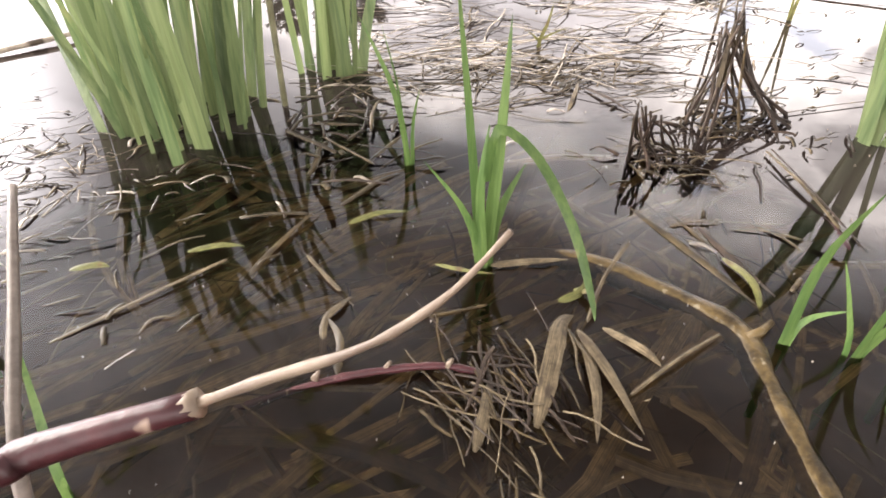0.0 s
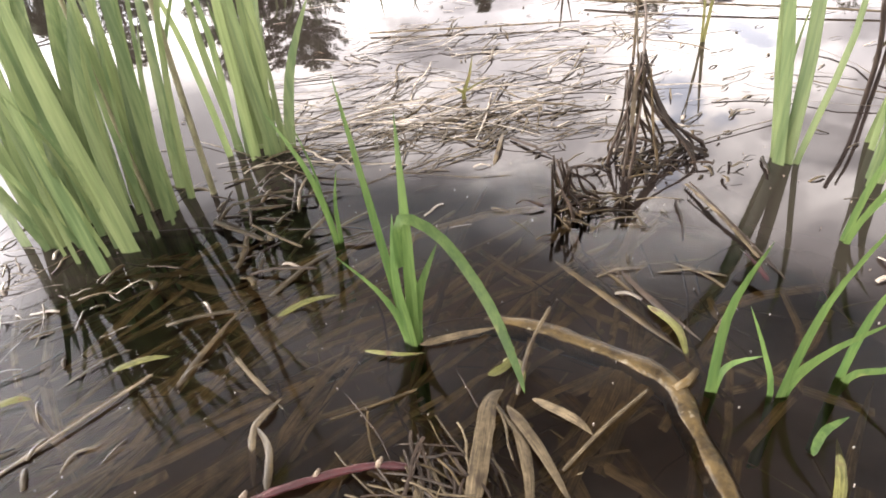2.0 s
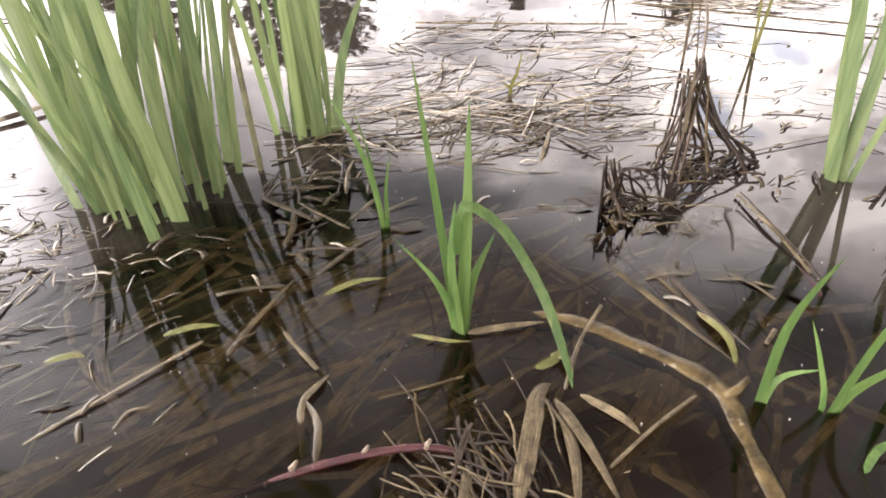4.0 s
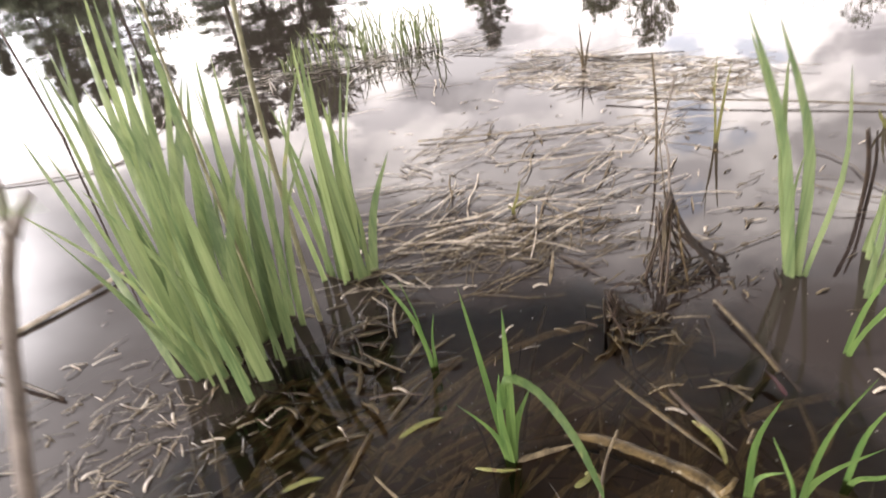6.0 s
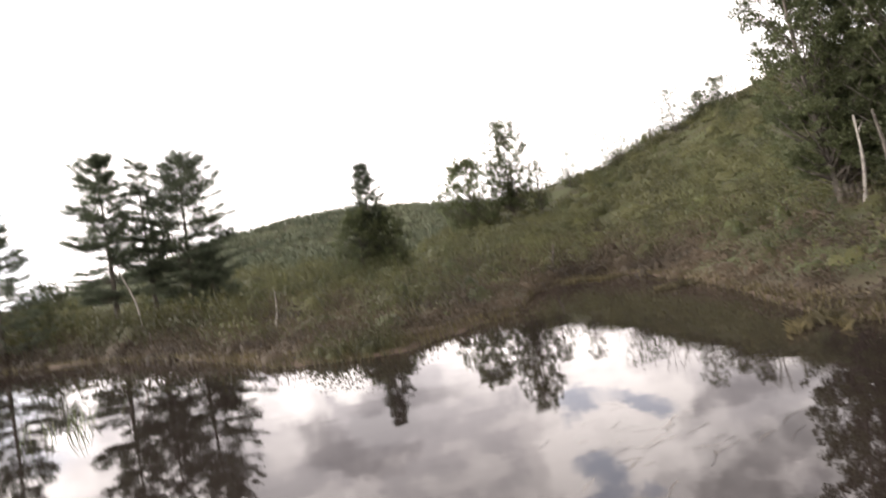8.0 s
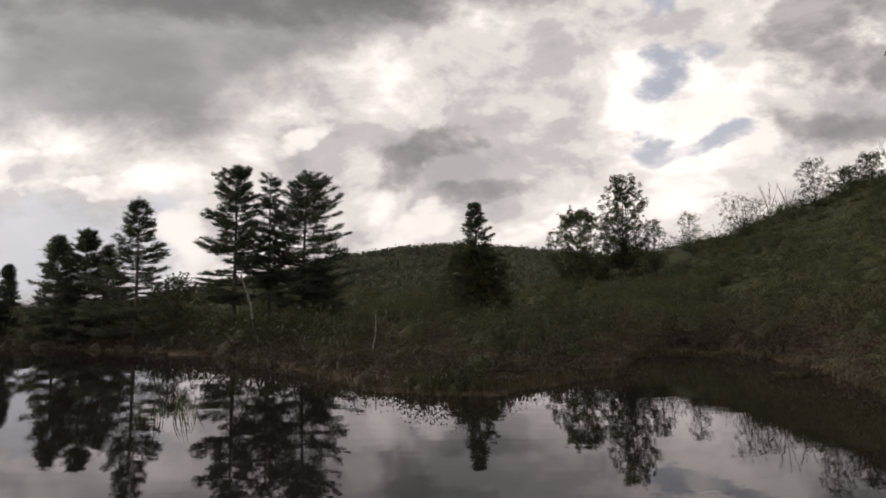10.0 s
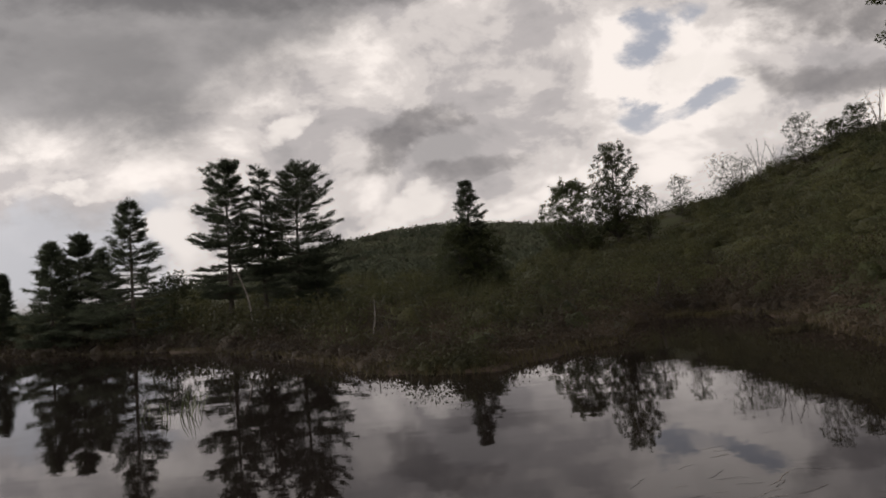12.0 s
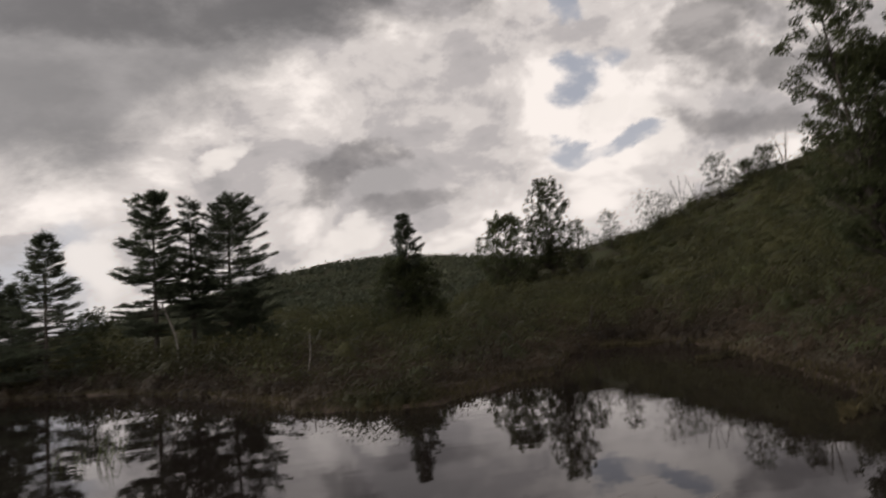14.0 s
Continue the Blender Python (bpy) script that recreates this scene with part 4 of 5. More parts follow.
drift("floating_litter", "small bits of dead leaf floating on the pond", 340, lambda r: (r.gauss(0.22, 0.36), r.gauss(1.1, 0.36), r.gauss(0.3, 0.6)) if r.random() < 0.78 else (r.gauss(-0.56, 0.13), r.gauss(0.50, 0.13), r.gauss(0.5, 0.9)), (0.006, 0.034), (0.0016, 0.0048), (0.0, 0.002), (STRAW, MAT_STRAW, STRAW_WET), 22, 0.05, False)
drift("pollen_specks", "pale specks of seed and foam on the water", 260, lambda r: (r.uniform(-0.6, 0.5), r.uniform(0.12, 0.8), r.uniform(0, 3.14)), (0.0008, 0.0024), (0.0006, 0.0016), (0.0, 0.0006), (MAT_STRAW,), 27, 0.0, False)
drift("shore_litter", "matted wet reed bits by the flag clump", 80, lambda r: (r.gauss(-0.54, 0.08), r.gauss(0.50, 0.09), r.uniform(0, 3.14)), (0.015, 0.06), (0.0014, 0.0040), (-0.002, 0.006), (MAT_STRAW, STRAW, MAT_STRAW), 23, 0.1, False)
drift("soaked_straw", "brown soaked straw awash below the floating mat", 130, lambda r: (r.gauss(0.0, 0.15), r.gauss(0.88, 0.07), r.gauss(0.3, 0.7)), (0.04, 0.16), (0.0016, 0.0040), (-0.001, 0.003), (STRAW_WET, STRAW, STRAW_WET), 29, 0.02)
drift("tussock_litter", "rotten bits of stem heaped round the dead tussocks", 120, lambda r: (r.gauss(0.305, 0.045), r.gauss(0.695, 0.03), r.uniform(0, 3.14)) if r.random() < 0.6 else (r.gauss(0.195, 0.04), r.gauss(0.605, 0.028), r.uniform(0, 3.14)), (0.008, 0.055), (0.0014, 0.0045), (-0.001, 0.009), (STRAW_DARK, STRAW_WET, STRAW), 30, 0.18, False)
drift("stem_litter", "dead reed scraps caught between the flag clumps", 60, lambda r: (r.gauss(-0.22, 0.07), r.gauss(0.66, 0.08), r.uniform(0, 3.14)), (0.02, 0.10), (0.003, 0.008), (-0.006, 0.010), (STRAW_WET, STRAW_DARK, STRAW), 24, 0.15, False)


def stem_on_water(label, a, b, width, mat, z=(0.0, 0.0), seed=0, name="fallen_reed"):
    """A single flat dead reed leaf from a to b."""
    rng = random.Random(seed)
    p, q = Vector((*a, z[0])), Vector((*b, z[1]))
    owner = thing(name, label, "dead reed", "dead reeds in the shallows", p)
    m = p.lerp(q, 0.5) + Vector((rng.uniform(-0.006, 0.006), rng.uniform(-0.006, 0.006), rng.uniform(0, 0.003)))
    if width < 0.008:
        lay_grain(part("reed_leaf", stalk([p, m, q], width * 0.6, 14, 0.3, seed), mat, owner, smooth=False).data, 14, 4)
    else:
        lay_grain(part("reed_leaf", blade([p, m, q], width * (0.62 if mat is YELLOWED else 0.8), (0.1, -0.4, 1), 0.3, 16, 0.15, 0.5, rng.uniform(-0.9, 0.9), 0.14), mat, owner).data, 16, 3)


REEDS = [((-0.34, 0.32), (-0.25, 0.40), 0.012, SUNKEN, (-0.012, -0.009)), ((-0.26, 0.32), (-0.18, 0.51), 0.013, SUNKEN, (-0.012, -0.009)), 
         ((-0.13, 0.275), (-0.15, 0.335), 0.009, STRAW_WET, (0.001, 0.003)), ((-0.10, 0.34), (-0.02, 0.36), 0.005, SUNKEN, (-0.012, -0.009)), ((0.15, 0.50), (0.21, 0.37), 0.007, SUNKEN, (-0.012, -0.009)), ((0.25, 0.22), (0.34, 0.32), 0.013, SUNKEN, (-0.012, -0.009)), ((-0.31, 0.58), (-0.20, 0.58), 0.008, SUNKEN, (-0.012, -0.009)),
         ((-0.36, 0.30), (-0.255, 0.405), 0.007, STRAW, (0.0, 0.003)), ((-0.21, 0.45), (-0.13, 0.35), 0.010, STRAW_WET, (-0.02, 0.001)),
         ((-0.09, 0.335), (-0.02, 0.355), 0.005, STRAW_WET, (0.0, 0.001)), 
         ((-0.36, 0.575), (-0.12, 0.55), 0.010, STRAW_WET, (-0.004, -0.002)), 
         ((0.08, 0.265), (0.16, 0.325), 0.005, STRAW, (0.002, 0.004))] + [
         ((0.315, 0.62), (0.335, 0.44), 0.005, STRAW_DARK, (0.012, 0.0)), ((0.13, 0.51), (0.205, 0.365), 0.008, STRAW_WET, (0.0, 0.0)),
         ((0.19, 0.48), (0.225, 0.375), 0.008, STRAW_DARK, (0.0, 0.0)), ((-0.065, 0.405), (-0.012, 0.395), 0.008, YELLOWED, (0.003, 0.002)),
         ((-0.015, 0.405), (0.055, 0.415), 0.009, STRAW, (0.003, 0.004)), ((-0.155, 0.47), (-0.095, 0.49), 0.011, YELLOWED, (0.0, 0.003)), ((0.06, 0.335), (0.10, 0.40), 0.006, STRAW, (0.004, 0.035)),
         ((-0.295, 0.415), (-0.245, 0.425), 0.010, YELLOWED, (0.003, 0.004)), ((-0.39, 0.385), (-0.355, 0.39), 0.010, YELLOWED, (0.003, 0.004)), ((0.25, 0.255), (0.285, 0.275), 0.008, GRASS_NEAR, (0.002, 0.012)),
         ((0.04, 0.36), (0.066, 0.385), 0.012, YELLOWED, (0.003, 0.008)), ((0.055, 0.375), (0.068, 0.345), 0.014, YELLOWED, (0.003, 0.006))] + [((0.31, 0.43), (0.30, 0.47), 0.010, RED_BARK, (0.01, 0.02))]
for i, (a, b, w, m, z) in enumerate(REEDS):
    stem_on_water({"yellowed_leaf": "yellowed leaf floating on the pond", "wet_straw": "dry straw-coloured reed leaf on the water", "rotted_stem": "dark rotted reed leaf in the water"}.get(m.name, "soaked brown reed leaf in the shallows"), a, b, w, m, z, i)


def bent_reed(label, line, width, mat, seed):
    """A dead reed leaf that lies in bends: line of x, y, z."""
    owner = thing("fallen_reed", label, "dead reed", "dead reeds in the shallows", line[0])
    if width < 0.006:
        lay_grain(part("reed_leaf", stalk(line, width, 16, 0.2, seed), mat, owner, smooth=False).data, 16, 4)
    else:
        lay_grain(part("reed_leaf", blade(line, width, (0.1, -0.3, 1), 0.3, 18, 0.04, 0.45, random.Random(seed).uniform(-0.5, 0.5), 0.12), mat, owner).data, 18, 3)


SUNK, PALE, WET, DARK = "broad brown reed lying under the water", "pale dry reed bit floating on the water", "wet brown reed leaf lying awash", "dark rotten reed bit floating on the pond"
BENT = [(SUNK, [(-0.299, 0.314, -0.012), (-0.244, 0.399, -0.010), (-0.191, 0.508, -0.012)], 0.015, SUNKEN), (SUNK, [(-0.26, 0.25, -0.014), (-0.157, 0.313, -0.010), (-0.10, 0.355, -0.013)], 0.022, SUNKEN),
        (SUNK, [(-0.133, 0.306, -0.007), (-0.121, 0.344, -0.005), (-0.074, 0.429, -0.004)], 0.010, SUNKEN), (SUNK, [(-0.120, 0.306, -0.010), (-0.108, 0.340, -0.008), (-0.062, 0.424, -0.006)], 0.009, SUNKEN),
        (SUNK, [(-0.096, 0.291, -0.012), (-0.047, 0.323, -0.009), (0.004, 0.342, -0.012)], 0.013, SUNKEN), (SUNK, [(-0.321, 0.579, -0.02), (-0.26, 0.52, -0.016), (-0.205, 0.460, -0.018)], 0.017, SUNKEN),
        (SUNK, [(-0.273, 0.53, -0.022), (-0.19, 0.47, -0.018), (-0.114, 0.41, -0.02)], 0.014, SUNKEN), (SUNK, [(-0.09, 0.47, -0.018), (0.0, 0.52, -0.016), (0.08, 0.56, -0.018)], 0.012, SUNKEN)] + [
        (WET, [(-0.24, 0.351, -0.006), (-0.22, 0.415, 0.002), (-0.184, 0.499, 0.006)], 0.007, STRAW_WET), (PALE, [(-0.143, 0.285, -0.006), (-0.150, 0.328, 0.002), (-0.140, 0.347, 0.005), (-0.131, 0.371, -0.004)], 0.007, STRAW),
        (PALE, [(-0.295, 0.312, 0.0), (-0.290, 0.328, 0.002), (-0.273, 0.332, 0.002)], 0.0025, STRAW), (PALE, [(-0.205, 0.45, -0.004), (-0.175, 0.405, 0.001), (-0.144, 0.367, 0.002)], 0.0045, STRAW),
        (WET, [(0.072, 0.332, 0.001), (0.098, 0.307, 0.003), (0.109, 0.293, 0.0)], 0.008, STRAW), (WET, [(0.144, 0.542, -0.004), (0.176, 0.441, -0.001), (0.206, 0.376, -0.005)], 0.0055, STRAW_WET),
        (WET, [(0.160, 0.532, -0.003), (0.180, 0.47, 0.001), (0.198, 0.427, -0.002)], 0.0045, STRAW_WET), (WET, [(0.196, 0.423, 0.003), (0.209, 0.387, 0.005), (0.205, 0.350, -0.004)], 0.009, YELLOWED)] + [
        (PALE, [(0.163, 0.475, 0.001), (0.188, 0.482, 0.003), (0.210, 0.481, 0.001)], 0.003, STRAW), (PALE, [(0.224, 0.472, 0.001), (0.255, 0.468, 0.003), (0.284, 0.455, 0.001)], 0.003, STRAW),
        (WET, [(0.245, 0.484, 0.0), (0.262, 0.463, 0.002), (0.276, 0.439, 0.0)], 0.004, STRAW), (WET, [(0.232, 0.20, -0.003), (0.258, 0.236, 0.002), (0.278, 0.270, -0.004)], 0.008, YELLOWED),
        (DARK, [(0.097, 0.741, 0.0), (0.113, 0.79, 0.008), (0.126, 0.842, 0.004)], 0.006, STRAW), (DARK, [(0.131, 0.82, 0.002), (0.157, 0.78, 0.005), (0.184, 0.735, 0.001)], 0.008, STRAW_DARK),
        (DARK, [(0.300, 0.60, 0.001), (0.290, 0.597, 0.003), (0.283, 0.56, 0.002), (0.268, 0.52, 0.0)], 0.003, STRAW_DARK), (WET, [(0.316, 0.63, 0.004), (0.322, 0.55, 0.006), (0.328, 0.478, 0.0)], 0.005, STRAW)] + [
        (WET, [(0.011, 0.235, 0.002), (0.026, 0.285, 0.010), (0.037, 0.324, 0.012), (0.050, 0.342, 0.004)], 0.015, STRAW), (WET, [(0.050, 0.322, 0.008), (0.066, 0.285, 0.006), (0.082, 0.232, 0.002)], 0.009, STRAW),
        (WET, [(0.054, 0.318, 0.004), (0.056, 0.27, 0.004), (0.050, 0.225, 0.0)], 0.010, STRAW), (WET, [(0.040, 0.335, 0.003), (0.052, 0.30, 0.007), (0.060, 0.285, 0.003)], 0.003, STRAW),
        (WET, [(-0.030, 0.215, 0.002), (-0.022, 0.25, 0.006), (-0.020, 0.275, 0.002)], 0.009, STRAW), (SUNK, [(-0.02, 0.20, -0.008), (-0.01, 0.26, -0.006), (0.0, 0.31, -0.01)], 0.012, SUNKEN), (SUNK, [(0.10, 0.20, -0.012), (0.09, 0.26, -0.010), (0.086, 0.31, -0.014)], 0.012, SUNKEN),
        (PALE, [(-0.34, 0.40, 0.0), (-0.31, 0.43, 0.003), (-0.29, 0.445, 0.0)], 0.002, STRAW)] + [(SUNK, [(0.02, 0.47, -0.02), (0.09, 0.49, -0.016), (0.16, 0.47, -0.02)], 0.010, SUNKEN)]
for i, (label, line, w, m) in enumerate(BENT):
    bent_reed(label, line, w, m, 300 + i)
drift("frayed_reeds", "frayed brown reed ends piled in the shallows", 120, lambda r: (r.gauss(-0.012, 0.026), r.gauss(0.250, 0.028), r.gauss(2.0, 0.55)), (0.03, 0.10), (0.0008, 0.0030), (-0.012, 0.006), (STRAW_DARK, STRAW_WET, STRAW), 25, 0.10)


def reed_bed():
    rng = random.Random(8)
    owner = tagged(new("reed_bed"), "patch of short green reeds on a straw mat", "reeds", kind="stuff")
    geos = []
    for i in range(96):
        x = rng.uniform(-0.68, 0.05)
        y = 2.55 + 0.5 * rng.random() + 0.1 * x
        h = rng.uniform(0.08, 0.21) * (1 if x > -0.55 else 0.6)
        geos.append(blade([(x, y, -0.05), (x + rng.uniform(-0.02, 0.02), y, h * 0.5), (x + rng.uniform(-0.06, 0.06), y + rng.uniform(-0.03, 0.03), h)], rng.uniform(0.004, 0.0075), (rng.uniform(-0.5, 0.5), -1, 0), 0.2, 6, 0.1))
    part("green_reeds", join(*geos), REED_OLIVE, owner)
    geos = []
    for i in range(150):
        x, y = rng.uniform(-0.85, 0.25), rng.gauss(2.55, 0.14)
        a = rng.gauss(0.1, 0.6)
        d = Vector((math.cos(a), math.sin(a), 0)) * rng.uniform(0.03, 0.12)
        p = Vector((x, y, rng.uniform(0.0, 0.012)))
        geos.append(blade([p - d, p, p + d], rng.uniform(0.005, 0.009), (0, 0.2, 1), 0.3, 5, 0.3))
    part("straw_bed", join(*geos), MAT_STRAW, owner)


reed_bed()


def standing_reeds():
    """A thin stand of reeds far out on the pond."""
    rng = random.Random(18)
    owner = tagged(new("reed_stand"), "sparse dark reeds standing far out in the pond", "reeds", kind="stuff")
    geos = []
    for i in range(26):
        x, y = rng.gauss(-4.35, 0.28), rng.gauss(11.1, 0.4)
        h = rng.uniform(0.18, 0.5)
        lean = rng.gauss(0.03, 0.08)
        geos.append(blade([(x, y, -0.05), (x + lean * 0.4, y, h * 0.5), (x + lean, y + rng.gauss(0, 0.03), h)], rng.uniform(0.008, 0.014), (rng.uniform(-0.5, 0.5), -1, 0), 0.2, 6, 0.1))
    part("reed", join(*geos), REED_OLIVE, owner)


standing_reeds()


def sapling(label, stem, leaves, size, seed, r=0.003, spread=0.5, tip=None):
    """A young willow: a thin stem with alternate leaves on its upper part."""
    rng = random.Random(seed)
    owner = thing("willow_sapling", label, "sapling", "willow saplings on the near bank", stem[0])
    pts = curve_points(stem, 24)
    trunk = part("stem", tube(pts, (r, r * 0.4), 7, 0.06, seed), GREEN_TWIG, owner)
    if tip:
        part("shoot", tube(curve_points([stem[-1]] + tip, 10), (r * 0.4, r * 0.22), 6, 0.05, seed), GREEN_TWIG, owner, "bare tip of the shoot")
    for i in range(leaves):
        u = 1 - spread * (i / leaves)
        p = pts[int(u * 23)]
        a = i * 2.4 + rng.uniform(-0.4, 0.4)
        way = Vector((math.cos(a), math.sin(a), rng.uniform(0.1, 0.7)))
        part("leaf", leaf(p + way.normalized() * r, way, (0, 0, 1), size * rng.uniform(0.7, 1.15), size * 0.42 * rng.uniform(0.8, 1.15)), WILLOW, owner)
    return owner


sapling("willow sapling with broad green leaves beside the water", [(-0.36, -0.08, -0.02), (-0.27, -0.06, 0.25), (-0.16, -0.035, 0.48), (-0.105, -0.02, 0.60)], 9, 0.066, 1, 0.003, 0.45)
sapling("tall thin willow shoot with sparse pale leaves", [(-0.292, 0.752, -0.1), (-0.275, 0.75, 0.4), (-0.235, 0.80, 0.8), (-0.175, 0.85, 1.12)], 7, 0.045, 2, 0.0045, 0.42, [(-0.188, 0.85, 1.25), (-0.212, 0.85, 1.40)])
sapling("thin leafy willow shoot among flag leaves", [(-0.36, 0.72, -0.1), (-0.365, 0.72, 0.4), (-0.35, 0.73, 0.93)], 7, 0.075, 6, 0.003, 0.35)
sapling("slender willow shoot with small leaves at its tip", [(-0.58, 0.05, -0.05), (-0.70, 0.36, 0.50), (-0.758, 0.584, 0.716), (-0.808, 0.814, 0.928)], 6, 0.04, 3, 0.0017, 0.3)
sapling("low willow shoot with drooping yellow-green leaves", [(-0.55, 0.15, -0.03), (-0.53, 0.38, 0.55), (-0.48, 0.44, 0.74)], 7, 0.062, 4, 0.003, 0.45)
sapling("short leafy willow shoot by the bank", [(-0.52, 0.2, -0.03), (-0.57, 0.42, 0.70), (-0.66, 0.65, 1.02)], 5, 0.04, 5, 0.0017, 0.3)
dead_stem("bare forked grey branch on the near bank", [(-0.30, 0.0, -0.03), (-0.25, 0.09, 0.30), (-0.236, 0.15, 0.43), (-0.231, 0.184, 0.478)], 0.0045, 0.0032, TWIG, "bare_branch", 40,
          [[(-0.231, 0.184, 0.476), (-0.242, 0.205, 0.49), (-0.252, 0.225, 0.505)], [(-0.231, 0.184, 0.476), (-0.226, 0.19, 0.484), (-0.222, 0.197, 0.49)]])
dead_stem("dark bare branch leaning over the bank", [(-0.42, 0.1, -0.03), (-0.47, 0.21, 0.40), (-0.53, 0.245, 0.53), (-0.60, 0.29, 0.64)], 0.0045, 0.003, TWIG, "bare_branch", 41, [[(-0.52, 0.24, 0.51), (-0.53, 0.30, 0.57), (-0.56, 0.35, 0.60)]])


# thin reeds floating on the open water
drift("floating_reeds", "thin dark reeds floating on open water", 34, lambda r: (EYE.x + (5.2 + r.gauss(0.3, 0.7)) * math.sin(radians(r.uniform(22, 39))), EYE.y + (5.2 + r.gauss(0.3, 0.7)) * math.cos(radians(r.uniform(22, 39))), r.gauss(0.35, 0.35)), (0.1, 0.5), (0.003, 0.006), (0.001, 0.003), (STRAW_DARK, STRAW, MAT_STRAW), 61, 0.004)
drift("floating_reeds", "scattered reed bits on the pond near the pines", 40, lambda r: (r.uniform(-3.6, -2.0), r.uniform(3.4, 5.2), r.gauss(0.2, 0.5)), (0.06, 0.3), (0.005, 0.010), (0.001, 0.004), (STRAW, STRAW_WET), 62, 0.004)

# ---- far bank: trees ----
def on_ground(az, dist):
    x, y = EYE.x + dist * math.sin(radians(az)), EYE.y + dist * math.cos(radians(az))
    return Vector((x, y, ground_at(x, y)))


def height_for(az, dist, el):
    """Tree height that reaches the elevation el (degrees) above the eye's level."""
    return EYE.z + math.tan(radians(el)) * dist - on_ground(az, dist).z


def foliage(name, parent, spots, mat, rng, length, width, flat=0.5):
    """Small leaves strewn round spots (x, y, z, radius, count)."""
    c, w, nn, ln, wd = [], [], [], [], []
    for x, y, z, r, count in spots:
        d = rng.normal(size=(count, 3))
        d /= np.linalg.norm(d, axis=1, keepdims=True)
        d *= (rng.random((count, 1)) ** 0.45) * r
        d[:, 2] *= flat
        c.append(np.array([x, y, z]) + d)
        way = rng.normal(size=(count, 3)) + d / r
        way[:, 2] *= 0.5
        w.append(way)
        nrm = rng.normal(size=(count, 3)) * 0.6
        nrm[:, 2] += 1
        nn.append(nrm)
        ln.append(length * rng.uniform(0.6, 1.3, count))
        wd.append(width * rng.uniform(0.6, 1.3, count))
    v, f = quads(np.concatenate(c), np.concatenate(w), np.concatenate(nn), np.concatenate(ln), np.concatenate(wd))
    return part(name, (v, f), mat, parent, smooth=False)


def needles(name, parent, tufts, mat, rng, per=7, length=0.36, width=0.034):
    """Sprays of narrow needles: tufts of place and outward way."""
    t = np.repeat(np.asarray(tufts, float), per, axis=0)
    n = len(t)
    way = t[:, 3:] + rng.normal(size=(n, 3)) * np.array([0.55, 0.55, 0.38])
    c = t[:, :3] + rng.normal(size=(n, 3)) * np.array([0.09, 0.09, 0.035]) + way * 0.08
    v, f = quads(c, way, rng.normal(size=(n, 3)) + np.array([0, 0, 0.4]), length * rng.uniform(0.6, 1.3, n), width * rng.uniform(0.7, 1.4, n))
    return part(name, (v, f), mat, parent, smooth=False)


def pine(label, az, dist, el, spread, bare, seed, plume=1.0, lean=0.0, group="pines on the far bank", gap=0.0, taper=0.6):
    """A conifer: whorls of limbs that carry flat plumes of needles; bare: the clear part of its trunk."""
    rng = random.Random(seed)
    nrng = np.random.default_rng(seed)
    base = on_ground(az, dist)
    h = height_for(az, dist, el)
    owner = thing("pine_tree", label, "pine", group, base)
    axis = lambda u: base + Vector((lean * u * u, 0, h * u))
    r0 = h * 0.016
    bole = (tube([axis(i / 14) - Vector((0, 0, 0.3 if i == 0 else 0)) for i in range(15)], [r0 * (1 - 0.93 * i / 14) for i in range(15)], 8, 0.06, seed))
    limbs, tufts = [], []
    u = bare
    while u < 0.985:
        s = (u - bare) / (1 - bare)
        reach = spread * ((0.78 + 0.22 * min(1, 5 * s)) * (1 - s) ** taper + 0.05)
        for k in range(rng.choice((5, 6, 7, 8))):
            if rng.random() < gap:
                continue
            a = rng.uniform(0, 6.28)
            q = reach * rng.uniform(0.40, 1.16)
            p = axis(min(u + rng.uniform(-0.022, 0.022), 0.99))
            rise = q * (0.02 + 0.50 * s * s + rng.uniform(-0.10, 0.20))
            mid = p + Vector((math.cos(a) * q * 0.55, math.sin(a) * q * 0.55, rise * 0.3 - 0.05 * q))
            end = p + Vector((math.cos(a) * q, math.sin(a) * q, rise))
            limbs.append(tube([p, mid, end], (r0 * 0.28 * (1.1 - s), 0.012), 4))
            out = Vector((math.cos(a), math.sin(a), 0.10 + 0.4 * s))
            side = Vector((-math.sin(a), math.cos(a), 0))
            for t in range(int(5 + 11 * q * plume)):
                f = 0.22 + 0.80 * rng.random() ** 0.75
                c = p.lerp(mid, f * 2) if f < 0.5 else mid.lerp(end, f * 2 - 1)
                off = rng.uniform(-1, 1)
                c = c + side * off * 0.30 * q * (1.15 - 0.7 * f) + Vector((0, 0, rng.uniform(-0.03, 0.09)))
                tufts.append((*c, *(out + side * off * 0.5)))
        u += rng.uniform(0.022, 0.036) * (1.12 - 0.4 * s)
    tufts += [(*axis(1.0 - 0.012 * k), rng.uniform(-1, 1), rng.uniform(-1, 1), 1.2) for k in range(6)]
    tagged(part("branchwork", join(*limbs), BARK, part("trunk", bole, BARK, owner)), kind="stuff")
    needles("crown", owner, tufts, NEEDLES, nrng)
    return owner


